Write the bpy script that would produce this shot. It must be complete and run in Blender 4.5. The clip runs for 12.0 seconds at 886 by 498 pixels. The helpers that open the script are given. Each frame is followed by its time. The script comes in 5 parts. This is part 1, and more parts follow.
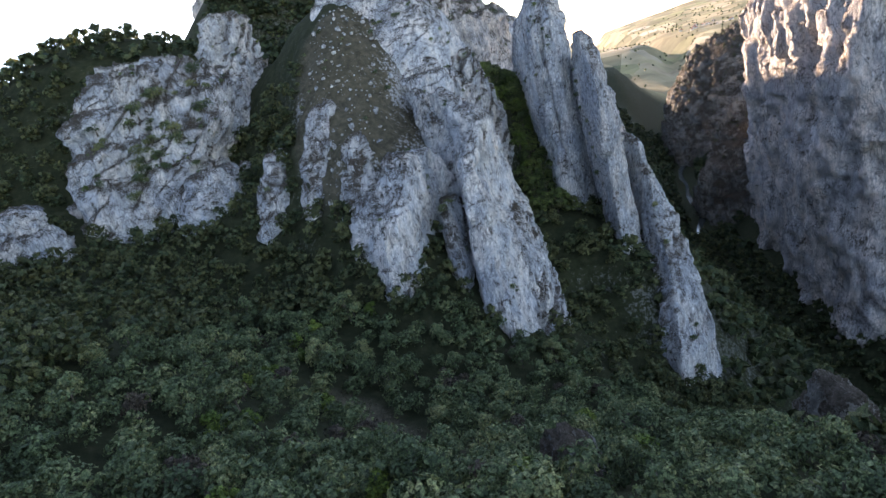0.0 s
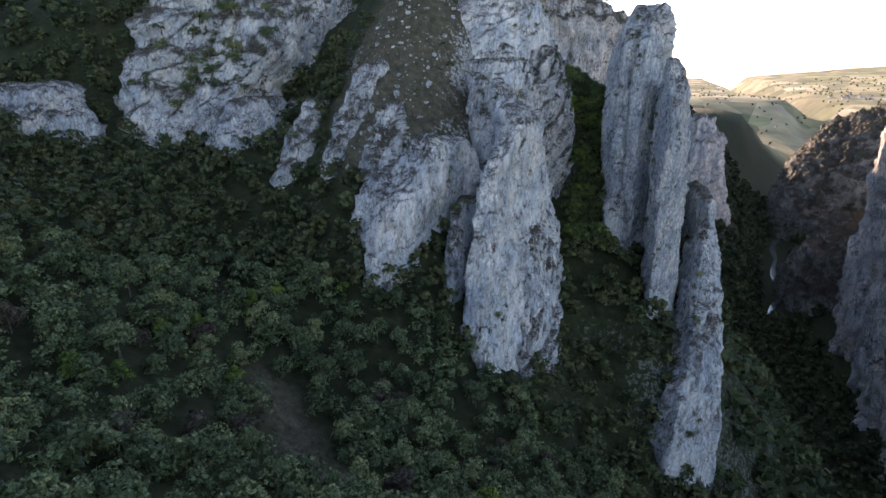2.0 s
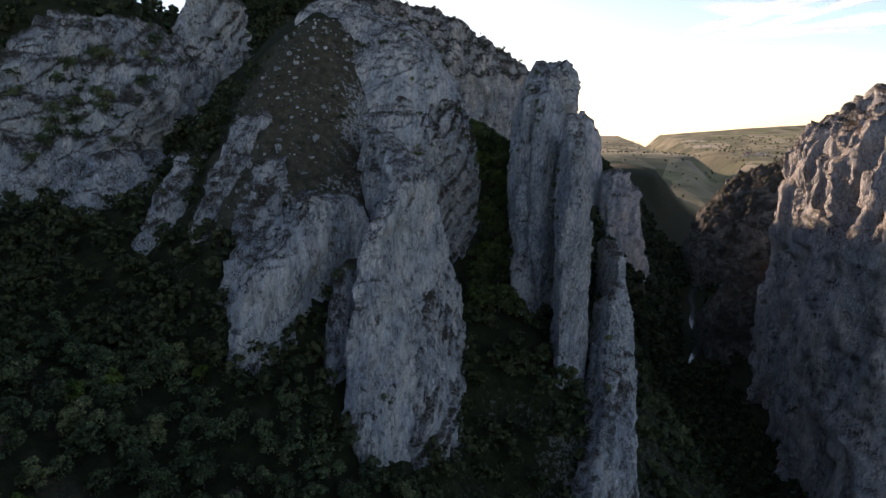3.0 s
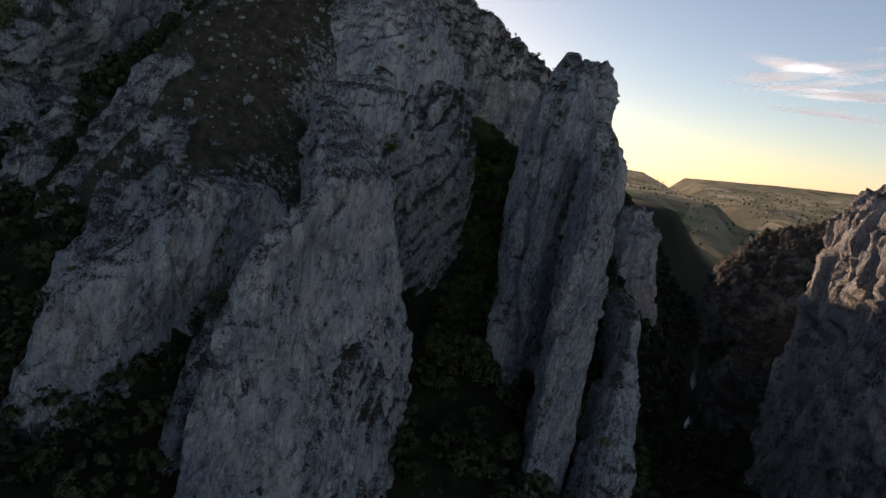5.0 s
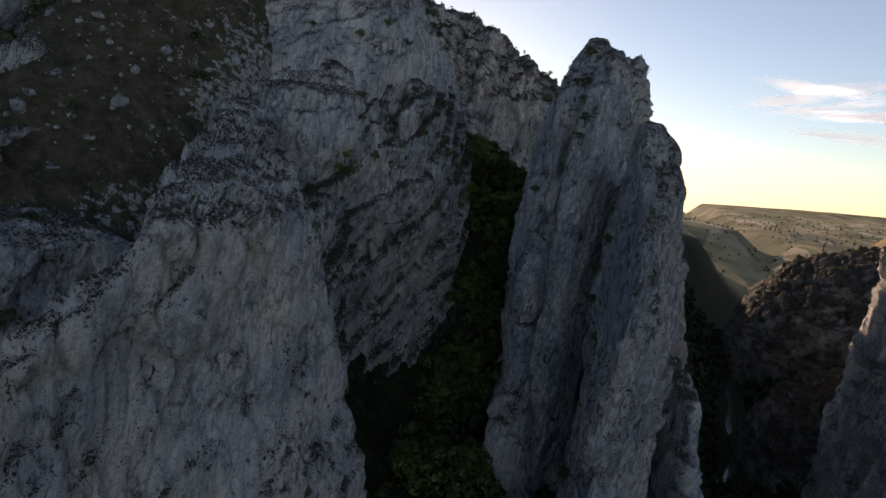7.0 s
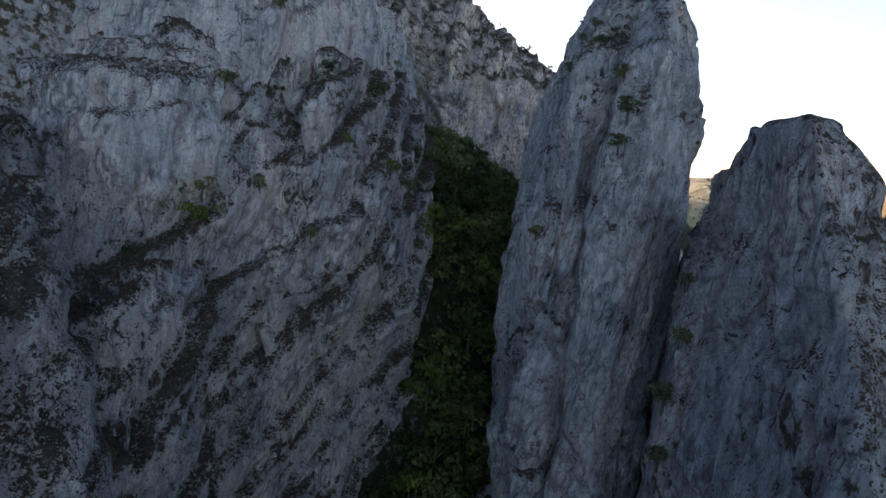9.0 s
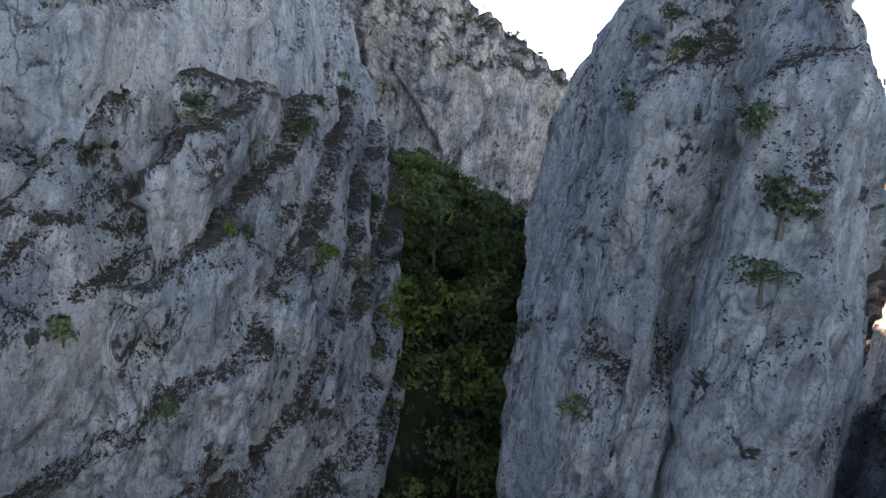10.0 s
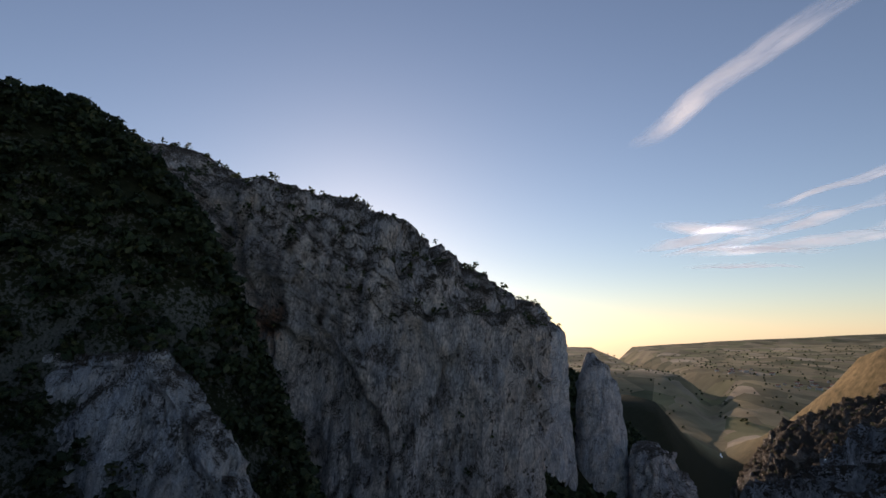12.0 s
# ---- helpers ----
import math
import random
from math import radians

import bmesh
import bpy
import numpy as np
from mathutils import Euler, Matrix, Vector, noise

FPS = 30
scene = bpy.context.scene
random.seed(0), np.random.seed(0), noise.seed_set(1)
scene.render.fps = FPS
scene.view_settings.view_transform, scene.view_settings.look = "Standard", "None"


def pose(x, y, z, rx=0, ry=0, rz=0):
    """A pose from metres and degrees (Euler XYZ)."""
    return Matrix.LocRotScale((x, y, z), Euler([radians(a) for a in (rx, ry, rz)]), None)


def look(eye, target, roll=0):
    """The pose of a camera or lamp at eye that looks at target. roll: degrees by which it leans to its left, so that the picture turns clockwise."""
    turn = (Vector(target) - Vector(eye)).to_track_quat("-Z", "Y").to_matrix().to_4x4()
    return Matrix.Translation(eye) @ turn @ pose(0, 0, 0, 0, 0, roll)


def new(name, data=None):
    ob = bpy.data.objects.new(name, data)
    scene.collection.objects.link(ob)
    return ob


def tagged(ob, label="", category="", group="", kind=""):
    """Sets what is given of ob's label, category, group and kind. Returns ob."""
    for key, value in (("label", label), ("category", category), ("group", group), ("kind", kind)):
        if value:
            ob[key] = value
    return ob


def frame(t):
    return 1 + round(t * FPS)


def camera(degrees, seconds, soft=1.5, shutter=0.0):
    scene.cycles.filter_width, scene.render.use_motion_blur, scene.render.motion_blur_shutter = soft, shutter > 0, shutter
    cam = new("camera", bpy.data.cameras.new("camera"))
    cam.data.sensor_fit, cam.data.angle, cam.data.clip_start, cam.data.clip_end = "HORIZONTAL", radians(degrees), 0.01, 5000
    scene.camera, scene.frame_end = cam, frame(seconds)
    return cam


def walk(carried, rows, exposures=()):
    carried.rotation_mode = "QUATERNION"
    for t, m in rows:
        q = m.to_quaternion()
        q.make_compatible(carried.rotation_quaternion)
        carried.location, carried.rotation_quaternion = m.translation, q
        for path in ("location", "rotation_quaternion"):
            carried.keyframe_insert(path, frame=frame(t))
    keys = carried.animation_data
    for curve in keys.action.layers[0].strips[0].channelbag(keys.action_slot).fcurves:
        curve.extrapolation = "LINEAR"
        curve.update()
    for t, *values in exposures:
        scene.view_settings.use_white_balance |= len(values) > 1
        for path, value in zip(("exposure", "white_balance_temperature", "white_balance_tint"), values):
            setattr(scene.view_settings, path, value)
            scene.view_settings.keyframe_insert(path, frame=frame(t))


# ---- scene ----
cam = camera(76.0, 12.0)
PATH = [
    (0, (11.813, -16.301, 123.612), (11.505, -14.41, 123.039), -17.1),
    (0.5, (15.277, -14.304, 122.849), (14.84, -12.458, 122.215), -14.1),
    (1, (20.116, -10.58, 122.492), (19.651, -8.737, 121.872), -12.9),
    (1.5, (23.261, -4.976, 122.216), (22.722, -3.141, 121.632), -2.7),
    (2, (26.525, 1.309, 120.833), (25.975, 3.14, 120.247), -1.7),
    (2.5, (31.276, 8.145, 120.123), (30.82, 10.007, 119.554), -5.0),
    (3, (33.659, 18.255, 119.994), (33.324, 20.183, 119.582), -1.1),
    (3.2, (35.021, 21.079, 120.437), (34.665, 23.014, 120.076), 1.4),
    (4.8, (34.76, 58.206, 117.952), (34.419, 60.137, 117.559), 8.7),
    (5, (35.837, 61.432, 117.222), (35.471, 63.359, 116.829), 8.1),
    (5.5, (36.05, 70.639, 116.924), (35.637, 72.555, 116.523), 10.9),
    (6, (35.884, 80.216, 116.211), (35.434, 82.126, 115.823), 9.0),
    (6.5, (34.72, 90.081, 116.107), (34.283, 92.001, 115.759), 8.0),
    (7, (33.784, 99.53, 115.806), (33.35, 101.459, 115.508), 6.9),
    (7.2, (33.331, 103.155, 115.935), (32.896, 105.089, 115.668), 7.1),
    (8.8, (29.105, 132.934, 119.206), (28.733, 134.873, 118.883), 5.0),
    (9, (28.356, 137.716, 120.23), (27.99, 139.651, 119.879), 4.8),
    (9.5, (26.452, 150.115, 122.713), (26.103, 152.05, 122.344), 3.7),
    (10, (24.751, 162.486, 126.133), (24.419, 164.417, 125.737), 2.9),
    (10.5, (24.305, 174.025, 132.254), (23.978, 175.942, 131.786), 1.4),
    (11, (21.767, 190.079, 139.003), (21.469, 191.966, 138.409), 0.8),
    (11.5, (20.107, 208.543, 145.018), (19.83, 210.49, 144.652), 1.0),
    (12, (19.02, 227.2, 150.03), (18.792, 229.164, 150.329), -0.4),
]
EXPOSURES = [(t, ev, k, 22) for t, ev, k in ((0, 2.25, 6450), (1.0, 2.5, 6450), (2.0, 2.0, 6450), (2.5, 1.85, 6450), (3.2, 0.15, 6400), (5, -0.25, 6650), (6, -0.05, 6700), (7.2, 0.15, 6750), (8.8, 1.05, 6300), (9.5, 1.65, 6450), (10, 2.1, 6650), (10.5, 2.4, 6900), (11.1, 2.5, 7100), (11.5, 1.25, 6400), (11.8, -0.15, 6200), (12, -0.35, 6150))]
walk(cam, [(t, look(eye, target, roll)) for t, eye, target, roll in PATH], EXPOSURES)

# ---- sky and sun: a low sun ahead, hidden behind the left massif ----
SUN_AZ, SUN_EL = -16.0, 8.5  # degrees from +y towards +x, and above the horizon
world = bpy.data.worlds.new("sky")
scene.world = world
world.use_nodes = True
wn, wl = world.node_tree.nodes, world.node_tree.links
sky = wn.new("ShaderNodeTexSky")
sky.sky_type, sky.sun_disc = "NISHITA", False
sky.sun_elevation, sky.sun_rotation = radians(SUN_EL), radians(SUN_AZ)
sky.altitude, sky.air_density, sky.dust_density, sky.ozone_density = 500, 0.95, 0.2, 1.6
soften = wn.new("ShaderNodeHueSaturation")
soften.inputs["Saturation"].default_value = 0.84
wl.new(sky.outputs[0], soften.inputs["Color"])
wl.new(soften.outputs[0], wn["Background"].inputs[0])
wn["Background"].inputs[1].default_value = 0.15
sun_data = bpy.data.lights.new("sun", "SUN")
sun_data.energy, sun_data.angle, sun_data.color = 5.0, radians(0.6), (1.0, 0.78, 0.54)
sun = new("sun", sun_data)
_a, _e = radians(SUN_AZ), radians(SUN_EL)
SUN_DIR = Vector((math.sin(_a) * math.cos(_e), math.cos(_a) * math.cos(_e), math.sin(_e)))
sun.matrix_world = look(SUN_DIR * 500, (0, 0, 0))


# ---- vector noise ----
def _hash(i, j, k, seed):
    h = (i.astype(np.int64) * 374761393 + j.astype(np.int64) * 668265263 + k.astype(np.int64) * 2147483647 + seed * 974634777) & 0x7FFFFFFF
    h = ((h ^ (h >> 13)) * 1274126177) & 0x7FFFFFFF
    return ((h ^ (h >> 16)) & 0xFFFF) / 32767.5 - 1.0


def vnoise(p, seed=0):
    """Smooth value noise in -1..1 at the rows of p."""
    f = np.floor(p)
    r = p - f
    w = r * r * r * (r * (r * 6 - 15) + 10)
    i, j, k = f[:, 0], f[:, 1], f[:, 2]
    out = 0.0
    for a in (0, 1):
        wa = w[:, 0] if a else 1 - w[:, 0]
        for b in (0, 1):
            wb = w[:, 1] if b else 1 - w[:, 1]
            for c in (0, 1):
                wc = w[:, 2] if c else 1 - w[:, 2]
                out = out + wa * wb * wc * _hash(i + a, j + b, k + c, seed)
    return out


def fbm(p, octaves=4, seed=0, gain=0.5):
    out, amp, q = 0.0, 1.0, p
    for n in range(octaves):
        out = out + amp * vnoise(q, seed + n)
        q, amp = q * 2.03 + 7.1, amp * gain
    return out


def ridged(p, octaves=3, seed=0):
    out, amp, q = 0.0, 1.0, p
    for n in range(octaves):
        out = out + amp * (1 - 2 * np.abs(vnoise(q, seed + n)))
        q, amp = q * 2.1 + 3.7, amp * 0.5
    return out


def facets(p, seed, tilt=0.9):
    """Blocky noise: each cell of a jittered lattice is a plane of its own height and tilt."""
    f = np.floor(p)
    best, out = np.full(len(p), 9.0), np.zeros(len(p))
    for a in (-1, 0, 1):
        for b in (-1, 0, 1):
            for c in (-1, 0, 1):
                i, j, k = f[:, 0] + a, f[:, 1] + b, f[:, 2] + c
                d = [p[:, n] - (g + 0.5 + 0.42 * _hash(i, j, k, seed + n)) for n, g in enumerate((i, j, k))]
                dist = d[0] ** 2 + d[1] ** 2 + d[2] ** 2
                h = _hash(i, j, k, seed + 5) * 0.6 + tilt * sum(d[n] * _hash(i, j, k, seed + 6 + n) for n in range(3))
                near = dist < best
                best, out = np.where(near, dist, best), np.where(near, h, out)
    return out


# ---- materials ----
def nodes_of(name):
    m = bpy.data.materials.new(name)
    m.use_nodes = True
    return m, m.node_tree.nodes, m.node_tree.links, m.node_tree.nodes["Principled BSDF"]


def tex_noise(n, l, coord, scale, detail=6, rough=0.55, stretch=None):
    t = n.new("ShaderNodeTexNoise")
    t.inputs["Scale"].default_value, t.inputs["Detail"].default_value, t.inputs["Roughness"].default_value = scale, detail, rough
    if stretch:
        mp = n.new("ShaderNodeMapping")
        mp.inputs["Scale"].default_value = stretch
        l.new(coord, mp.inputs[0])
        coord = mp.outputs[0]
    l.new(coord, t.inputs["Vector"])
    return t.outputs[0]


def ramp(n, l, value, stops):
    r = n.new("ShaderNodeValToRGB")
    while len(r.color_ramp.elements) < len(stops):
        r.color_ramp.elements.new(0.5)
    for e, (at, col) in zip(r.color_ramp.elements, stops):
        e.position, e.color = at, (*col, 1) if len(col) == 3 else col
    l.new(value, r.inputs[0])
    return r.outputs[0]


def mix(n, l, fac, a, b, kind="MIX"):
    m = n.new("ShaderNodeMix")
    m.data_type, m.blend_type = "RGBA", kind
    for sock, v in ((m.inputs[0], fac), (m.inputs[6], a), (m.inputs[7], b)):
        if isinstance(v, (int, float)):
            sock.default_value = v
        elif isinstance(v, tuple):
            sock.default_value = (*v, 1)
        else:
            l.new(v, sock)
    return m.outputs[2]


def maths(n, l, op, a, b=0.0, clamp=False):
    m = n.new("ShaderNodeMath")
    m.inputs[2].default_value = 0.25
    m.operation, m.use_clamp = op, clamp
    for sock, v in ((m.inputs[0], a), (m.inputs[1], b)):
        if isinstance(v, (int, float)):
            sock.default_value = v
        else:
            l.new(v, sock)
    return m.outputs[0]


def bump(n, l, height, bsdf, strength, distance):
    b = n.new("ShaderNodeBump")
    b.inputs["Strength"].default_value, b.inputs["Distance"].default_value = strength, distance
    l.new(height, b.inputs["Height"])
    l.new(b.outputs[0], bsdf.inputs["Normal"])


def rock_material(name, tint=(1, 1, 1), growth=0.5, warm=0.25, size=1.0, drips=0.0, slant=0.14, bands=0.0, rust=None, fissured=0.15):
    """Limestone: blue-grey and pale zones, water streaks, joints, rust stains, and dry growth in clusters and on ledges."""
    m, n, l, bsdf = nodes_of(name)
    geo = n.new("ShaderNodeNewGeometry")
    pos = geo.outputs["Position"]
    k = 1 / size
    tilt = n.new("ShaderNodeMapping")
    tilt.inputs["Rotation"].default_value = (0.1, -slant, 0)
    l.new(pos, tilt.inputs[0])
    lean = tilt.outputs[0]

    def grey(v):
        return (v, v, v)

    zone = tex_noise(n, l, lean, 0.16 * k, 6, 0.62, (1, 1, 0.55))
    streak = tex_noise(n, l, lean, 0.75 * k, 6, 0.6, (1, 1, 0.10))
    thin = tex_noise(n, l, lean, 2.8 * k, 5, 0.6, (1, 1, 0.08))
    grain = tex_noise(n, l, pos, 2.9 * k, 10, 0.74)
    fine = tex_noise(n, l, pos, 8.0 * k, 5, 0.65)
    patch = tex_noise(n, l, pos, 0.30 * k, 8, 0.66)
    rugged = ramp(n, l, tex_noise(n, l, pos, 0.13 * k, 5, 0.6), [(0.42, grey(fissured)), (0.58, grey(1.0))])
    # blue-grey weathered skin against fresher warm-white stone
    base = ramp(n, l, zone, [(0.36, (0.46, 0.48, 0.51)), (0.46, (0.58, 0.59, 0.60)), (0.54, (0.70, 0.68, 0.655)), (0.64, (0.76, 0.71, 0.66))])
    base = mix(n, l, 1.0, base, ramp(n, l, streak, [(0.34, grey(0.80)), (0.48, grey(1.0)), (0.66, grey(1.10))]), "MULTIPLY")
    base = mix(n, l, 0.75, base, ramp(n, l, thin, [(0.36, grey(0.74)), (0.50, grey(1.0))]), "MULTIPLY")
    base = mix(n, l, 0.85, base, ramp(n, l, grain, [(0.36, grey(0.50)), (0.46, grey(0.96)), (0.60, grey(1.16))]), "MULTIPLY")
    base = mix(n, l, 0.6, base, ramp(n, l, fine, [(0.38, grey(0.70)), (0.55, grey(1.10))]), "MULTIPLY")
    stain = ramp(n, l, tex_noise(n, l, pos, 0.20 * k, 7, 0.65, (1, 1, 0.35)), [(0.58, (0, 0, 0)), (0.72, grey(warm))])
    base = mix(n, l, stain, base, (0.46, 0.34, 0.26))
    if rust:
        far = n.new("ShaderNodeVectorMath")
        far.operation = "DISTANCE"
        l.new(pos, far.inputs[0])
        far.inputs[1].default_value = rust[:3]
        near = maths(n, l, "ADD", maths(n, l, "DIVIDE", far.outputs["Value"], rust[3]), maths(n, l, "MULTIPLY", maths(n, l, "SUBTRACT", patch, 0.5), 2.2))
        base = mix(n, l, ramp(n, l, near, [(0.45, grey(0.75)), (1.0, (0, 0, 0))]), base, (0.52, 0.30, 0.17))
    # joints: edges of tall, warped cells, only here and there
    wob = n.new("ShaderNodeVectorMath")
    wob.operation = "MULTIPLY_ADD"
    tn = n.new("ShaderNodeTexNoise")
    tn.inputs["Scale"].default_value, tn.inputs["Detail"].default_value = 0.5 * k, 5
    l.new(lean, tn.inputs["Vector"])
    l.new(tn.outputs["Color"], wob.inputs[0])
    wob.inputs[1].default_value = (1.6 * size, 1.6 * size, 1.6 * size)
    l.new(lean, wob.inputs[2])
    mp = n.new("ShaderNodeMapping")
    mp.inputs["Scale"].default_value = (0.36 * k, 0.36 * k, 0.09 * k)
    l.new(wob.outputs[0], mp.inputs[0])
    vor = n.new("ShaderNodeTexVoronoi")
    vor.feature = "DISTANCE_TO_EDGE"
    vor.inputs["Scale"].default_value = 1.0
    l.new(mp.outputs[0], vor.inputs["Vector"])
    crack = ramp(n, l, vor.outputs["Distance"], [(0.0, grey(0.22)), (0.022, grey(1.0))])
    gate = ramp(n, l, tex_noise(n, l, pos, 0.3 * k, 4), [(0.46, (0, 0, 0)), (0.58, grey(0.9))])
    base = mix(n, l, gate, base, mix(n, l, 1.0, base, crack, "MULTIPLY"))
    # shattered parts: small upright blocks, each of its own tone
    pm = n.new("ShaderNodeMapping")
    pm.inputs["Scale"].default_value = (1.7 * k, 1.7 * k, 0.75 * k)
    l.new(wob.outputs[0], pm.inputs[0])
    cell = n.new("ShaderNodeTexVoronoi")
    cell.inputs["Scale"].default_value = 1.0
    l.new(pm.outputs[0], cell.inputs["Vector"])
    tone = n.new("ShaderNodeSeparateColor")
    l.new(cell.outputs["Color"], tone.inputs[0])
    shard = mix(n, l, 1.0, ramp(n, l, tone.outputs[0], [(0.0, grey(0.86)), (1.0, grey(1.18))]), ramp(n, l, cell.outputs["Distance"], [(0.45, grey(1.05)), (0.75, grey(0.55))]), "MULTIPLY")
    base = mix(n, l, rugged, base, mix(n, l, 1.0, base, shard, "MULTIPLY"))
    # short runnels in the rugged parts
    chip = maths(n, l, "ABSOLUTE", maths(n, l, "SUBTRACT", tex_noise(n, l, lean, 1.5 * k, 4, 0.6, (1, 1, 0.25)), 0.5))
    base = mix(n, l, maths(n, l, "MULTIPLY", rugged, 0.75), base, ramp(n, l, chip, [(0.0, grey(0.42)), (0.03, grey(1.0))]), "MULTIPLY")
    if drips:
        run = ramp(n, l, tex_noise(n, l, pos, 1.1, 6, 0.6, (1, 1, 0.05)), [(0.32, grey(0.36)), (0.44, grey(1.0))])
        some = ramp(n, l, tex_noise(n, l, pos, 0.12, 4), [(0.36, (0, 0, 0)), (0.52, grey(drips))])
        base = mix(n, l, some, base, mix(n, l, 1.0, base, run, "MULTIPLY"))
    base = mix(n, l, 1.0, base, tint, "MULTIPLY")
    # growth: on ledges where the stone faces up, along dipping beds, and as tufts in clusters
    sep = n.new("ShaderNodeSeparateXYZ")
    l.new(geo.outputs["Normal"], sep.inputs[0])
    ragged = maths(n, l, "ADD", maths(n, l, "MULTIPLY", maths(n, l, "SUBTRACT", patch, 0.5), 1.5), maths(n, l, "MULTIPLY", maths(n, l, "SUBTRACT", maths(n, l, "ADD", grain, maths(n, l, "MULTIPLY", maths(n, l, "SUBTRACT", fine, 0.5), 0.6)), 0.5), 4.0))
    up = maths(n, l, "ADD", maths(n, l, "MULTIPLY", sep.outputs[2], 1.0), ragged)
    if bands:
        across = n.new("ShaderNodeVectorMath")
        across.operation = "DOT_PRODUCT"
        l.new(pos, across.inputs[0])
        across.inputs[1].default_value = (-0.43, -0.53, 0.73)
        put = n.new("ShaderNodeVectorMath")
        put.operation = "SCALE"
        put.inputs[0].default_value = (-0.43, -0.53, 0.73)
        l.new(maths(n, l, "MULTIPLY", across.outputs["Value"], 0.78), put.inputs["Scale"])
        flat = n.new("ShaderNodeVectorMath")
        flat.operation = "MULTIPLY_ADD"
        l.new(pos, flat.inputs[0])
        flat.inputs[1].default_value = (0.22, 0.22, 0.22)
        l.new(put.outputs[0], flat.inputs[2])
        bed = tex_noise(n, l, flat.outputs[0], 0.24 * k, 6, 0.62)
        up = maths(n, l, "ADD", up, maths(n, l, "MULTIPLY", maths(n, l, "SUBTRACT", bed, 0.5), bands))
    where = ramp(n, l, up, [(0.66 - 0.5 * growth, (0, 0, 0)), (0.78 - 0.5 * growth, grey(1.0))])
    tuft = maths(n, l, "ADD", tex_noise(n, l, lean, 1.15 * k, 8, 0.70, (1, 1, 0.7)), maths(n, l, "MULTIPLY", maths(n, l, "SUBTRACT", tex_noise(n, l, pos, 0.17 * k, 4), 0.5), 0.75))
    tufts_at = ramp(n, l, tuft, [(0.66 - 0.10 * growth, (0, 0, 0)), (0.69 - 0.10 * growth, grey(0.92))])
    grass = ramp(n, l, tex_noise(n, l, pos, 1.3, 8, 0.75), [(0.3, (0.030, 0.031, 0.019)), (0.46, (0.078, 0.064, 0.046)), (0.60, (0.14, 0.112, 0.088)), (0.72, (0.30, 0.27, 0.24))])
    specks = maths(n, l, "ADD", tex_noise(n, l, lean, 3.2 * k, 5, 0.65, (1, 1, 0.6)), maths(n, l, "MULTIPLY", maths(n, l, "SUBTRACT", patch, 0.5), 0.5))
    specks_at = ramp(n, l, specks, [(0.685 - 0.05 * growth, (0, 0, 0)), (0.72 - 0.05 * growth, grey(0.9))])
    covered = maths(n, l, "MAXIMUM", maths(n, l, "MAXIMUM", where, tufts_at), specks_at)
    l.new(mix(n, l, covered, base, grass), bsdf.inputs["Base Color"])
    bsdf.inputs["Roughness"].default_value = 0.92
    bsdf.inputs["Specular IOR Level"].default_value = 0.2
    h = maths(n, l, "ADD", maths(n, l, "MULTIPLY", grain, 1.1), maths(n, l, "MULTIPLY", fine, 0.22))
    h = maths(n, l, "ADD", h, maths(n, l, "MULTIPLY", maths(n, l, "ADD", streak, thin), 0.4))
    h = maths(n, l, "ADD", h, maths(n, l, "MULTIPLY", maths(n, l, "MINIMUM", chip, 0.08), maths(n, l, "MULTIPLY", rugged, 3.0)))
    h = maths(n, l, "ADD", h, maths(n, l, "MULTIPLY", covered, 0.2))
    h = maths(n, l, "SUBTRACT", h, maths(n, l, "MULTIPLY", cell.outputs["Distance"], maths(n, l, "MULTIPLY", rugged, 0.55)))
    h = maths(n, l, "ADD", h, maths(n, l, "MULTIPLY", maths(n, l, "MINIMUM", vor.outputs["Distance"], 0.1), 3.0))
    bump(n, l, h, bsdf, 1.0, 0.7 * size)
    return m


ROCK = rock_material("limestone", (1.16, 1.17, 1.18), 0.08, slant=0.2, fissured=0.4)
ROCK_LEDGE = rock_material("ledged_limestone", (1.20, 1.20, 1.20), 0.32, 0.35, bands=1.4)
ROCK_WHITE = rock_material("pale_limestone", (1.32, 1.31, 1.30), 0.0, 0.35, 1.0, 0.8, fissured=0.0)
ROCK_GROWN = rock_material("overgrown_limestone", (1.20, 1.20, 1.20), 0.38, 0.3, bands=1.8)
ROCK_WARM = rock_material("weathered_limestone", (1.22, 1.13, 1.08), 0.0, 0.5, 2.2, 0.4, fissured=0.2)
# browner, heavily grown copy; its dark tint also carries the gorge's shade
ROCK_SHADE = rock_material("shaded_gorge_limestone", (0.74, 0.70, 0.63), 0.72, 0.5, 2.2, bands=2.0)
ROCK_FIN = rock_material("grey_limestone", (1.02, 1.03, 1.05), 0.18, 0.35, slant=0.2, fissured=0.6)
ROCK_BACK = rock_material("wall_limestone", (1.26, 1.18, 1.12), 0.34, 0.6, 1.4, 0.9, bands=1.2, fissured=0.5, rust=(-69, 428, 155, 9))


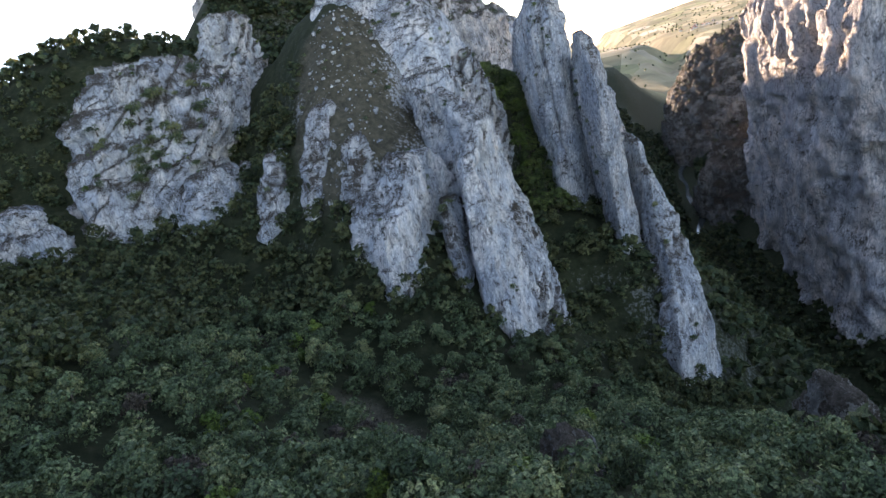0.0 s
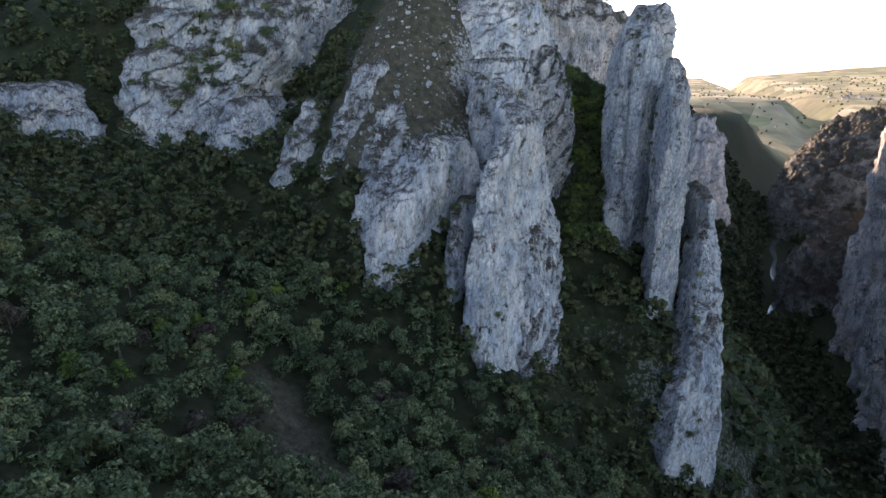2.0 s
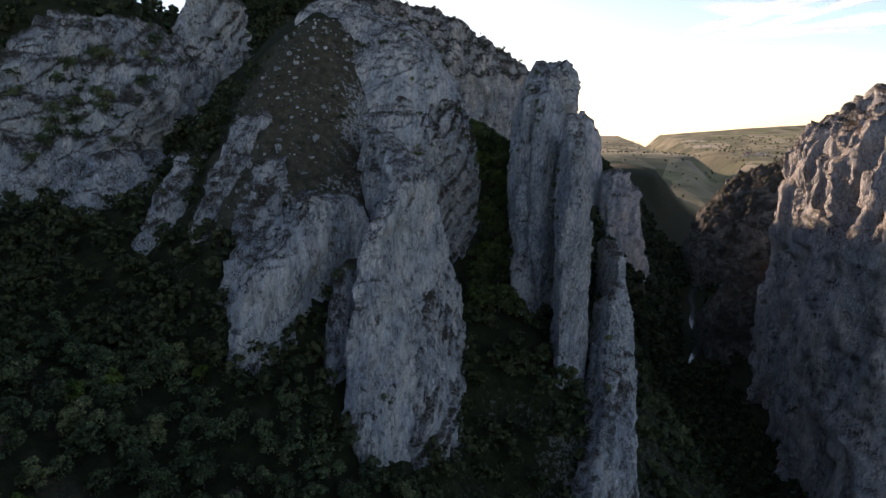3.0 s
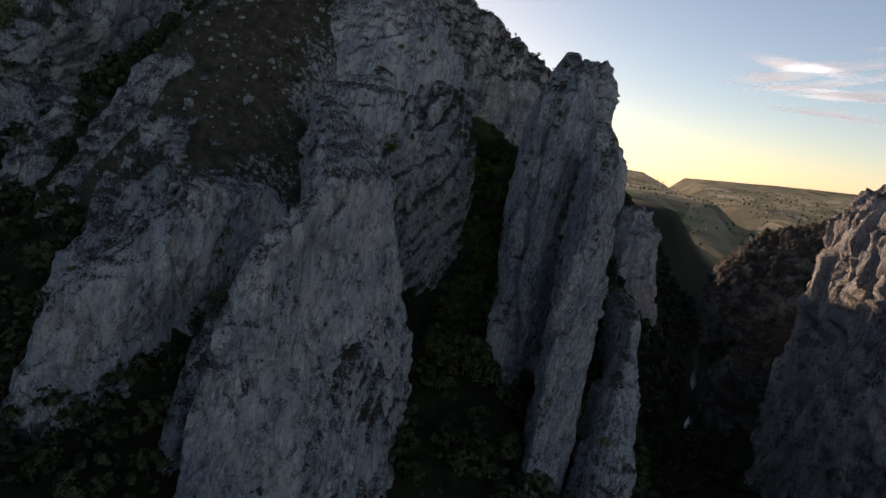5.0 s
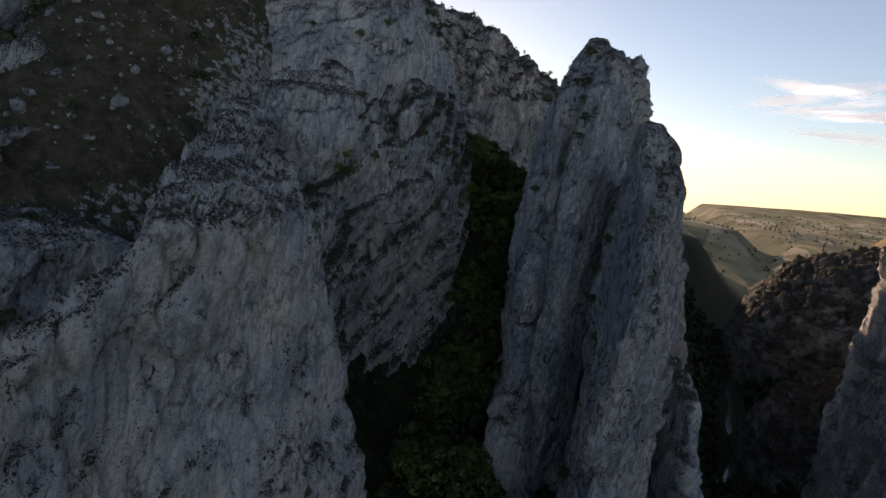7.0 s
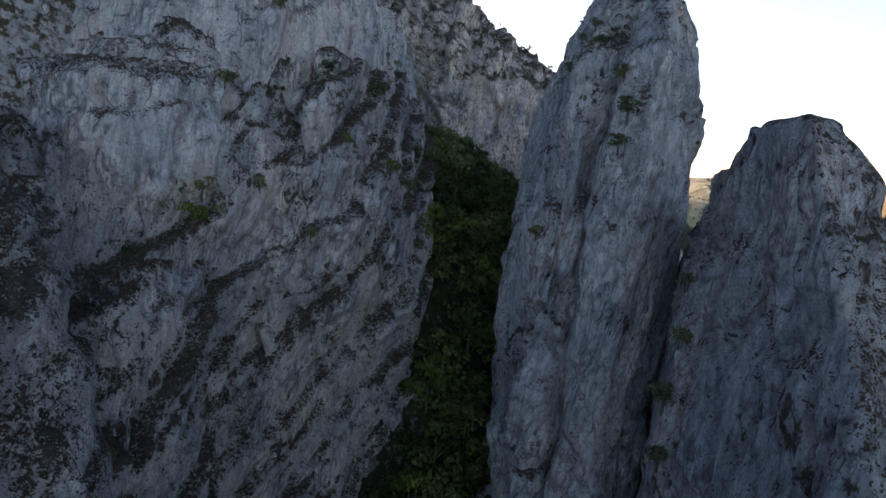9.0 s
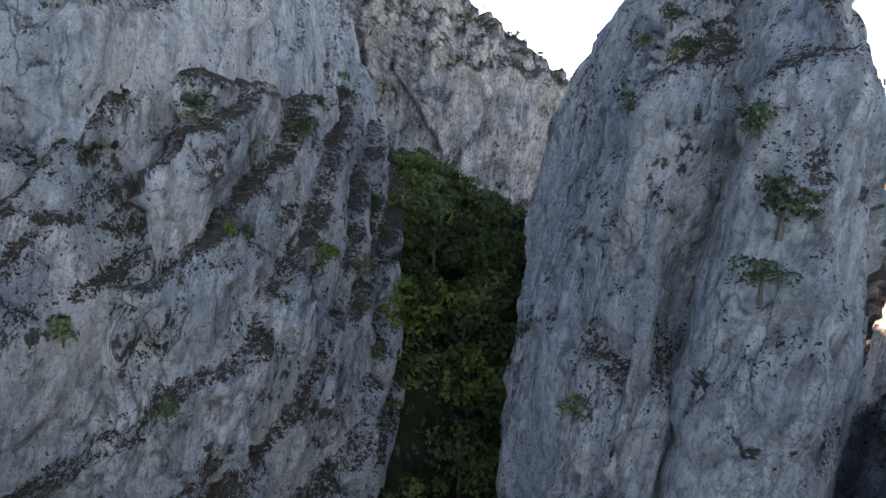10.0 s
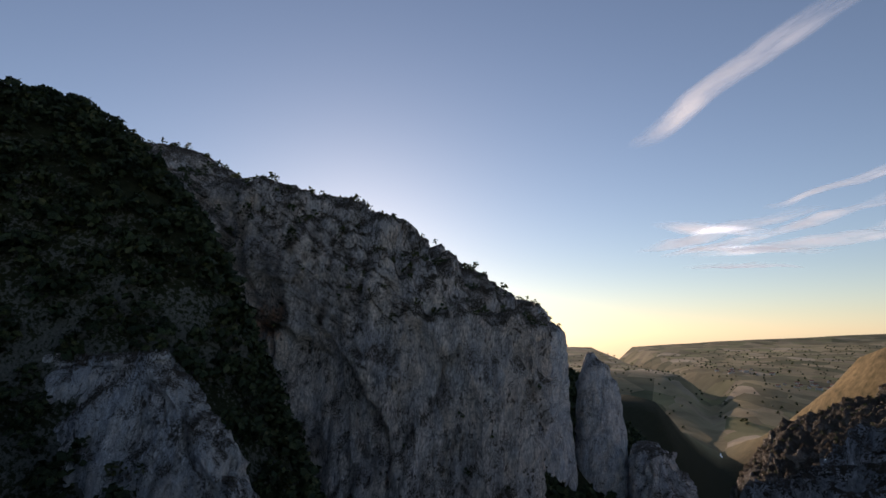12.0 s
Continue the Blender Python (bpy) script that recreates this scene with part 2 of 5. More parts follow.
def ground_material():
    m, n, l, bsdf = nodes_of("ground_cover")
    geo = n.new("ShaderNodeNewGeometry")
    pos = geo.outputs["Position"]
    sep = n.new("ShaderNodeSeparateXYZ")
    l.new(pos, sep.inputs[0])
    dry = ramp(n, l, tex_noise(n, l, pos, 0.5, 8, 0.7), [(0.3, (0.030, 0.028, 0.018)), (0.5, (0.075, 0.066, 0.043)), (0.7, (0.14, 0.118, 0.08))])
    floor = ramp(n, l, tex_noise(n, l, pos, 0.4, 8, 0.7), [(0.3, (0.014, 0.017, 0.008)), (0.55, (0.032, 0.036, 0.017)), (0.75, (0.06, 0.055, 0.03))])
    meadow = n.new("ShaderNodeAttribute")
    meadow.attribute_name = "meadow"
    near = mix(n, l, meadow.outputs["Fac"], floor, dry)
    nsep = n.new("ShaderNodeSeparateXYZ")
    l.new(geo.outputs["Normal"], nsep.inputs[0])
    steep = maths(n, l, "MULTIPLY", maths(n, l, "SUBTRACT", 0.5, nsep.outputs[2]), 0.7)
    bare = maths(n, l, "ADD", tex_noise(n, l, pos, 0.8, 9, 0.72), steep)
    stones = ramp(n, l, bare, [(0.52, (0, 0, 0)), (0.57, (1, 1, 1))])
    stone_col = ramp(n, l, tex_noise(n, l, pos, 1.6, 8, 0.7), [(0.35, (0.13, 0.13, 0.125)), (0.6, (0.40, 0.395, 0.385))])
    near = mix(n, l, maths(n, l, "MULTIPLY", stones, maths(n, l, "MULTIPLY_ADD", meadow.outputs["Fac"], 0.65)), near, stone_col)
    # far off: fields and pastures
    vor = n.new("ShaderNodeTexVoronoi")
    vor.inputs["Scale"].default_value = 0.011
    mp = n.new("ShaderNodeMapping")
    mp.inputs["Scale"].default_value, mp.inputs["Rotation"].default_value = (1.0, 0.55, 0), (0, 0, 0.5)
    l.new(pos, mp.inputs[0])
    l.new(mp.outputs[0], vor.inputs["Vector"])
    tone = n.new("ShaderNodeSeparateColor")
    l.new(vor.outputs["Color"], tone.inputs[0])
    fields = ramp(n, l, tone.outputs[0], [(0.0, (0.14, 0.14, 0.07)), (0.3, (0.36, 0.29, 0.16)), (0.5, (0.25, 0.24, 0.11)), (0.7, (0.47, 0.37, 0.22)), (0.85, (0.19, 0.17, 0.09)), (1.0, (0.54, 0.44, 0.30))])
    fields = mix(n, l, 0.6, fields, ramp(n, l, tex_noise(n, l, pos, 0.01, 6), [(0.3, (0.35, 0.35, 0.35)), (0.65, (1, 1, 1))]), "MULTIPLY")
    far = ramp(n, l, maths(n, l, "DIVIDE", sep.outputs[1], 2400.0), [(0.58, (0, 0, 0)), (0.66, (1, 1, 1))])
    # dry golden pasture on the sunny side of the gorge
    pasture = ramp(n, l, tex_noise(n, l, pos, 0.06, 8, 0.7), [(0.3, (0.10, 0.085, 0.04)), (0.5, (0.26, 0.18, 0.08)), (0.7, (0.40, 0.28, 0.13))])
    sunny = maths(n, l, "MULTIPLY", ramp(n, l, maths(n, l, "DIVIDE", sep.outputs[0], 1000.0), [(0.40, (0, 0, 0)), (0.56, (1, 1, 1))]), ramp(n, l, maths(n, l, "DIVIDE", sep.outputs[1], 1000.0), [(0.45, (0, 0, 0)), (0.65, (1, 1, 1))]))
    near = mix(n, l, sunny, near, pasture)
    l.new(mix(n, l, far, near, fields), bsdf.inputs["Base Color"])
    bsdf.inputs["Roughness"].default_value = 0.95
    bsdf.inputs["Specular IOR Level"].default_value = 0.1
    bump(n, l, tex_noise(n, l, pos, 1.5, 8, 0.7), bsdf, 0.7, 0.5)
    return m


GROUND = ground_material()


def leaf_material(name, dark, mid, light):
    m, n, l, bsdf = nodes_of(name)
    info = n.new("ShaderNodeObjectInfo")
    geo = n.new("ShaderNodeNewGeometry")
    v = maths(n, l, "ADD", maths(n, l, "MULTIPLY", geo.outputs["Random Per Island"], 0.55), maths(n, l, "MULTIPLY", info.outputs["Random"], 0.45))
    big = tex_noise(n, l, geo.outputs["Position"], 0.16, 3)
    v = maths(n, l, "ADD", v, maths(n, l, "MULTIPLY", maths(n, l, "SUBTRACT", big, 0.5), 1.9), True)
    col = ramp(n, l, v, [(0.1, dark), (0.5, mid), (0.95, light)])
    spray = tex_noise(n, l, geo.outputs["Position"], 4.5, 4, 0.7)
    col = mix(n, l, 1.0, col, ramp(n, l, spray, [(0.36, (0.22, 0.22, 0.22)), (0.5, (0.95, 0.95, 0.95)), (0.66, (1.9, 1.85, 1.7))]), "MULTIPLY")
    bump(n, l, spray, bsdf, 0.8, 0.25)
    l.new(col, bsdf.inputs["Base Color"])
    bsdf.inputs["Roughness"].default_value = 0.6
    bsdf.inputs["Specular IOR Level"].default_value = 0.25
    tr = n.new("ShaderNodeBsdfTranslucent")
    l.new(col, tr.inputs[0])
    ms = n.new("ShaderNodeMixShader")
    ms.inputs[0].default_value = 0.3
    l.new(bsdf.outputs[0], ms.inputs[1])
    l.new(tr.outputs[0], ms.inputs[2])
    l.new(ms.outputs[0], n["Material Output"].inputs[0])
    return m


LEAF = leaf_material("foliage", (0.060, 0.086, 0.040), (0.140, 0.182, 0.084), (0.29, 0.29, 0.125))
LEAF_BRIGHT = leaf_material("bright_foliage", (0.07, 0.11, 0.025), (0.13, 0.19, 0.035), (0.21, 0.26, 0.05))
# darker, more saturated green than LEAF
LEAF_CLEFT = leaf_material("deep_green_foliage", (0.045, 0.066, 0.020), (0.100, 0.140, 0.042), (0.20, 0.225, 0.065))
LEAF_DRY = leaf_material("brown_foliage", (0.045, 0.038, 0.030), (0.085, 0.068, 0.052), (0.15, 0.12, 0.085))
LEAF_FAR = leaf_material("woodland_foliage", (0.027, 0.040, 0.018), (0.056, 0.078, 0.033), (0.12, 0.125, 0.05))


def bark_material():
    m, n, l, bsdf = nodes_of("bark")
    geo = n.new("ShaderNodeNewGeometry")
    l.new(ramp(n, l, tex_noise(n, l, geo.outputs["Position"], 6, 6, 0.7, (1, 1, 0.2)), [(0.3, (0.05, 0.04, 0.03)), (0.7, (0.17, 0.14, 0.11))]), bsdf.inputs["Base Color"])
    bsdf.inputs["Roughness"].default_value = 0.9
    return m


BARK = bark_material()


def water_material():
    m, n, l, bsdf = nodes_of("river_water")
    bsdf.inputs["Base Color"].default_value = (0.05, 0.06, 0.055, 1)
    bsdf.inputs["Roughness"].default_value = 0.12
    geo = n.new("ShaderNodeNewGeometry")
    bump(n, l, tex_noise(n, l, geo.outputs["Position"], 0.6, 4), bsdf, 0.3, 0.3)
    return m


WATER = water_material()


# ---- helpers for meshes ----
def mesh_of(name, verts, faces, mats, smooth=True, mat_index=None):
    """A mesh from arrays of points and of quads or triangles."""
    me = bpy.data.meshes.new(name)
    verts, faces = np.asarray(verts, np.float32), np.asarray(faces, np.int32)
    k = faces.shape[1]
    me.vertices.add(len(verts))
    me.vertices.foreach_set("co", verts.ravel())
    me.loops.add(faces.size)
    me.loops.foreach_set("vertex_index", faces.ravel())
    me.polygons.add(len(faces))
    me.polygons.foreach_set("loop_start", np.arange(0, faces.size, k, dtype=np.int32))
    me.polygons.foreach_set("loop_total", np.full(len(faces), k, np.int32))
    me.polygons.foreach_set("use_smooth", np.full(len(faces), smooth))
    for m in mats:
        me.materials.append(m)
    if mat_index is not None:
        me.polygons.foreach_set("material_index", np.asarray(mat_index, np.int32))
    me.update(calc_edges=True)
    return me


def part(name, me, parent, label=""):
    ob = new(name, me)
    ob.parent = parent
    return tagged(ob, label)


# ---- the ground: spot heights of the forest slope, the massif and the gorge ----
SLOPE = [(-3, 20, 92), (-30, 23, 90), (27, 36, 76), (9, 34, 78), (51, 64, 48), (-24, 77, 64), (-38, 66, 79), (-73, 75, 95), (-6, 78, 60), (-100, 60, 108),
         (-60, 0, 100), (10, -40, 98), (60, -20, 78), (100, 30, 30), (-200, 60, 128), (-120, -60, 130), (40, -100, 105), (180, -80, 0)]
MASSIF = [(-24, 112, 71), (-11, 113, 69), (-9, 102, 61), (2, 104, 55), (10, 106, 51), (19, 124, 44), (27, 147, 46), (14, 150, 60), (12, 168, 72), (13, 186, 76), (4, 183, 80), (8, 191, 80), (37, 150, 55), (25, 173, 68), (14, 205, 96), (16, 222, 108), (9, 241, 114), (-60, 131, 80), (-111, 142, 97),
          (-132, 120, 110), (-155, 160, 122), (-80, 150, 97), (-72, 175, 108), (-92, 205, 125), (-30, 150, 110), (-27, 166, 121), (-26, 181, 137), (-60, 215, 152), (-25, 215, 155), (-190, 200, 160)]
# (60, 900, 125) is an unseen plateau, added to shade the lower cliff opposite
GORGE = [(36, 128, 24), (54, 134, 14), (64, 165, 25), (75, 140, -8), (117, 279, -66), (62, 228, 45), (150, 150, -70), (20, 258, 108), (16, 305, 84), (-35, 282, 113), (-35, 304, 104), (-18, 262, 110), (-2, 248, 114), (-40, 400, 90), (-10, 400, 68), (22, 405, 32), (10, 335, 64),
         (-90, 312, 118), (-66, 326, 101), (-130, 420, 211), (70, 380, -40), (165, 480, -104), (205, 665, -104), (130, 640, -10), (320, 1076, -102), (60, 900, 125), (-150, 700, 210), (-124, 364, 214), (-62, 372, 170), (-200, 345, 160), (-300, 300, 135), (-390, 420, 120), (-330, 420, 130), (-150, 205, 165), (-120, 235, 168)]


def spline_heights(spots):
    """A thin-plate surface through spot heights."""
    s = np.array(spots, float)
    p, z = s[:, :2] / 100, s[:, 2]
    d = np.linalg.norm(p[:, None] - p[None], axis=2)
    k = np.where(d > 0, d * d * np.log(d + 1e-9), 0) + np.eye(len(p)) * 0.003
    one = np.c_[np.ones(len(p)), p]
    a = np.block([[k, one], [one.T, np.zeros((3, 3))]])
    w = np.linalg.solve(a, np.r_[z, 0, 0, 0])

    def at(x, y):
        q = np.stack([x, y], -1) / 100
        e = np.linalg.norm(q[..., None, :] - p, axis=-1)
        return (np.where(e > 0, e * e * np.log(e + 1e-9), 0) @ w[:-3]) + w[-3] + q @ w[-2:]

    return at


_near = spline_heights(SLOPE + MASSIF + GORGE)


def river_x(y):
    return np.interp(y, [-300, 100, 300, 480, 665, 1076, 1450, 1800, 2600], [260, 190, 150, 165, 205, 320, 430, 525, 800])


def smooth(a, b, v):
    t = np.clip((v - a) / (b - a), 0, 1)
    return t * t * (3 - 2 * t)


def far_height(x, y):
    p = np.stack([x / 900, y / 900, 0 * x], -1).reshape(-1, 3)
    roll = fbm(p, 4, 40).reshape(x.shape)
    z = -82 + 0.043 * (y - 1800) + 16 * roll + 0.045 * np.maximum(x - 900, 0) * smooth(2500, 4800, y)
    hill = 150 * (1 - smooth(200, 620, x)) * np.exp(-(((y - 1330) / 230) ** 2))
    ridge = 55 * (1 - smooth(300, 1300, x)) * np.exp(-(((y - 2500) / 420) ** 2))
    right = 260 * smooth(440, 610, x) * (1 - smooth(1150, 1650, y))
    return z + hill + ridge + right


def height(x, y):
    """The height of the bare ground."""
    far = far_height(x, y)
    w = smooth(650, 1150, np.hypot(x - 40, y - 250))
    steep = np.where(x < river_x(y), smooth(450, 540, y) * (1 - smooth(680, 780, y)), 0)
    bank = -106 + (0.62 + 0.8 * steep) * np.maximum(np.abs(x - river_x(y)) - 9, 0)
    near = np.clip(np.maximum(_near(x, y), np.minimum(bank, 40)), -104, 260)
    z = near * (1 - w) + far * w
    dr = np.abs(x - river_x(y))
    gorge = -106 + np.maximum(dr - 9, 0) * (0.75 + 0.7 * steep) * (1 + (dr / 110) ** 4)
    z = np.where(y > 250, np.minimum(z, np.maximum(gorge, -106)), z)
    p = np.stack([x, y, z], -1).reshape(-1, 3)
    rough = fbm(p / 14, 4, 5).reshape(x.shape) * 1.6 * (1 - smooth(300, 1200, np.hypot(x, y)))
    crag = smooth(0.1, 0.9, ridged(p / (9, 9, 14), 3, 77).reshape(x.shape)) * 3.2
    slope_zone = np.exp(-((((x + 34) / 34) ** 2 + ((y - 165) / 42) ** 2) ** 2)) + np.exp(-((((x + 40) / 60) ** 2 + ((y - 330) / 60) ** 2) ** 2)) * 0.6
    return z + np.where(dr > 10, rough, 0) + crag * slope_zone


def graded(a, b, step, lo, hi, grow=1.12):
    inner = np.arange(a, b, step)
    left, right, s = [], [], step
    v = a
    while v > lo:
        s *= grow
        v -= s
        left.append(max(v, lo))
    s, v = step, inner[-1]
    while v < hi:
        s *= grow
        v += min(s, 90)
        right.append(min(v, hi))
    return np.r_[left[::-1], inner, right]


CLEAR = (-20, 70, -1.0)


def meadow_share(x, y):
    """Where the ground is open dry grass: the upper slope of the massif and a strip through the trees."""
    upper = 1 - smooth(0.75, 1.2, ((x + 26) / 27) ** 2 + ((y - 166) / 34) ** 2)
    strip = (1 - smooth(3.5, 7, np.abs(x - CLEAR[0] - (y - CLEAR[1]) * CLEAR[2]))) * (1 - smooth(10, 15, np.abs(y - CLEAR[1])))
    return np.clip(upper + strip, 0, 1)


def build_ground():
    gx = graded(-150, 130, 2.2, -4200, 4600)
    gy = graded(-10, 430, 2.2, -1200, 4900)
    x, y = np.meshgrid(gx, gy)
    v = np.stack([x, y, height(x, y)], -1).reshape(-1, 3)
    nx, ny = len(gx), len(gy)
    i = (np.arange(ny - 1)[:, None] * nx + np.arange(nx - 1)).ravel()
    me = mesh_of("ground", v, np.stack([i, i + 1, i + nx + 1, i + nx], -1), [GROUND])
    me.attributes.new("meadow", "FLOAT", "POINT").data.foreach_set("value", meadow_share(v[:, 0], v[:, 1]).astype(np.float32))
    tagged(new("ground", me), "wooded stony hillside falling into a gorge, with fields beyond", "ground", kind="structure")


build_ground()


ROCKS, CRAGS, SURFACES = [], [], []


# ---- rocks: stacked sections, worn by noise ----
def weather(name, label, p, fade, material, seed, rough, flute, block, category, size, parent, strata, lean, calm, top, ribs=0.0):
    """Wears a grid of points, rows of closed rings, into broken limestone and makes it a rock or a part of one."""
    rows, around = p.shape[:2]
    du = np.roll(p, -1, 1) - np.roll(p, 1, 1)
    dv = np.gradient(p, axis=0)
    nrm = np.cross(du, dv)
    nrm /= np.linalg.norm(nrm, axis=2, keepdims=True) + 1e-9
    nrm = nrm.reshape(-1, 3)
    q = p.reshape(-1, 3)
    g = q / size
    g = g - np.stack([lean * g[:, 2], 0 * g[:, 2], 0 * g[:, 2]], -1)
    warp = np.stack([fbm(g / 11, 2, seed + 60), fbm(g / 11, 2, seed + 61), fbm(g / 11, 2, seed + 62)], -1) * 2.5
    w = g + warp
    big = fbm(w / (17, 17, 30), 3, seed) * 2.0
    flutes = ridged(w / (5.5, 5.5, 30), 3, seed + 10) * 0.55
    slabs = facets(w / (7.5, 7.5, 15), seed + 14) * 1.5
    blocks = facets((g + 0.35 * warp) / (2.3, 2.3, 4.6), seed + 20, 0.7) * 0.6
    chips = facets(g / (0.9, 0.9, 1.7), seed + 24, 0.6) * 0.18
    planes = facets((g + 0.25 * warp) / (12, 12, 34), seed + 15) * 1.7
    columns = 0.95 * np.abs(vnoise((g + 0.35 * warp) / (2.1, 2.1, 13), seed + 40)) + 0.42 * np.abs(vnoise((g + 0.2 * warp) / (0.95, 0.95, 4), seed + 41)) - 0.35
    crack = np.exp(-((vnoise(w / (7, 7, 34), seed + 30) / 0.05) ** 2)) * 0.9
    # beds dip to one side; each ends in a ledge and the next stands back
    dip = w[:, 2] - 0.75 * w[:, 1] - 0.6 * w[:, 0]
    bed, sub = dip / 8.5 + 0.5 * fbm(g / 16, 2, seed + 31), dip / 2.9 + 0.4 * fbm(g / 6, 2, seed + 33)
    held = smooth(-0.4, 0.3, fbm(g / 9, 2, seed + 34))
    beds = (np.minimum((bed - np.floor(bed)) * 1.15, (1 - bed + np.floor(bed)) * 7.5) - 0.5) * 1.9 * strata
    beds = beds + held * (np.minimum((sub - np.floor(sub)) * 1.25, (1 - sub + np.floor(sub)) * 5) - 0.5) * 0.75 * strata
    # broken and smooth zones alternate over the face
    worn = 0.35 + 1.0 * smooth(-0.35, 0.45, fbm(g / (13, 13, 19), 2, seed + 50))
    off = size * (rough * (big * 0.7 + slabs + planes) + flute * (flutes + columns - crack) + block * worn * (blocks + chips) + beds)
    if ribs:
        bent = g + 0.2 * warp
        off = off + size * ribs * (1.5 * np.abs(vnoise(bent / (4.6, 4.6, 46), seed + 45)) + 0.8 * np.abs(vnoise(bent / (1.9, 1.9, 24), seed + 46)) - 0.75)
    if calm:
        off = off * (0.3 + 0.7 * smooth(0, calm, top + 1 - q[:, 2]))
    q = q + nrm * (off * fade)[:, None]
    i = np.arange(rows - 1)[:, None] * around
    j = np.arange(around)
    k = (j + 1) % around
    f = np.stack([i + j, i + k, i + around + k, i + around + j], -1).reshape(-1, 4)
    me = mesh_of(name, q, f, [material])
    ob = part(name, me, parent, label) if parent else tagged(new(name, me), label, category)
    SURFACES.append((name, q, f, ob))
    return ob


def rock(name, label, levels, around, up, material, seed, power=3.0, rough=1.0, flute=1.0, block=1.0, turn=0.0, category="rock", cap=1.0, size=1.0, parent=None, strata=0.25, lean=0.0, calm=0.0, ribs=0.0):
    """A rounded tower or wall from levels (z, left, right, front, back). around, up: how finely it is divided. turn: degrees about its own middle; calm: metres under the top over which the relief dies down."""
    lv = np.array(levels, float)
    ROCKS.append((lv, power))
    z, xl, xr, yf, yb = lv.T
    cx, cy, hx, hy = (xl + xr) / 2, (yf + yb) / 2, (xr - xl) / 2, (yb - yf) / 2
    run = np.r_[0, np.cumsum(np.hypot(np.diff(z), 0.5 * (np.hypot(np.diff(xl), np.diff(yf)) + np.abs(np.diff(xr)))))]
    s = np.linspace(0, run[-1], up)
    cols = [np.interp(s, run, c) for c in (z, cx, cy, hx, hy)]
    # the top closes over a ridge line
    rings = int(np.clip(min(hx[-1], hy[-1]) / 0.45, 6, 24))
    shrink = np.cos(np.linspace(0, np.pi / 2, rings + 1))[1:]
    inset = min(hx[-1], hy[-1])
    rise = 0.55 * cap * inset * np.sqrt(1 - shrink**2)
    cols[0] = np.r_[cols[0], z[-1] + rise]
    for n, last in ((1, cx[-1]), (2, cy[-1])):
        cols[n] = np.r_[cols[n], np.full(rings, last)]
    for n, last in ((3, hx[-1]), (4, hy[-1])):
        cols[n] = np.r_[cols[n], last - inset * (1 - shrink) + 0.01]
    zz, mx, my, ax, ay = (c[:, None] for c in cols)
    # sections are rounded boxes, divided evenly along their length
    th = np.linspace(0, 2 * np.pi, 2000)
    c, d = np.cos(th), np.sin(th)
    ex, ey = np.sign(c) * np.abs(c) ** (2 / power), np.sign(d) * np.abs(d) ** (2 / power)
    mid = len(z) // 2
    dense = np.where(ey[1:] > 0.7, 0.2, 1.0)
    arc = np.r_[0, np.cumsum(np.hypot(np.diff(ex) * hx[mid], np.diff(ey) * hy[mid]) * dense)]
    even = np.interp(np.linspace(0, arc[-1], around, endpoint=False), arc, th)
    c, d = np.cos(even)[None], np.sin(even)[None]
    ex, ey = np.sign(c) * np.abs(c) ** (2 / power), np.sign(d) * np.abs(d) ** (2 / power)
    px, py, pz = mx + ax * ex, my + ay * ey, zz + 0 * ex
    p = np.stack([px, py, pz], -1)
    if turn:
        t, o = radians(turn), np.array([cx[mid], cy[mid], 0])
        q = p - o
        p = np.stack([q[..., 0] * math.cos(t) - q[..., 1] * math.sin(t), q[..., 0] * math.sin(t) + q[..., 1] * math.cos(t), q[..., 2]], -1) + o
    fade = (np.r_[np.ones(up), 0.35 + 0.65 * shrink][:, None] + 0 * ex).ravel()
    return weather(name, label, p, fade, material, seed, rough, flute, block, category, size, parent, strata, lean, calm, z[-1], ribs)


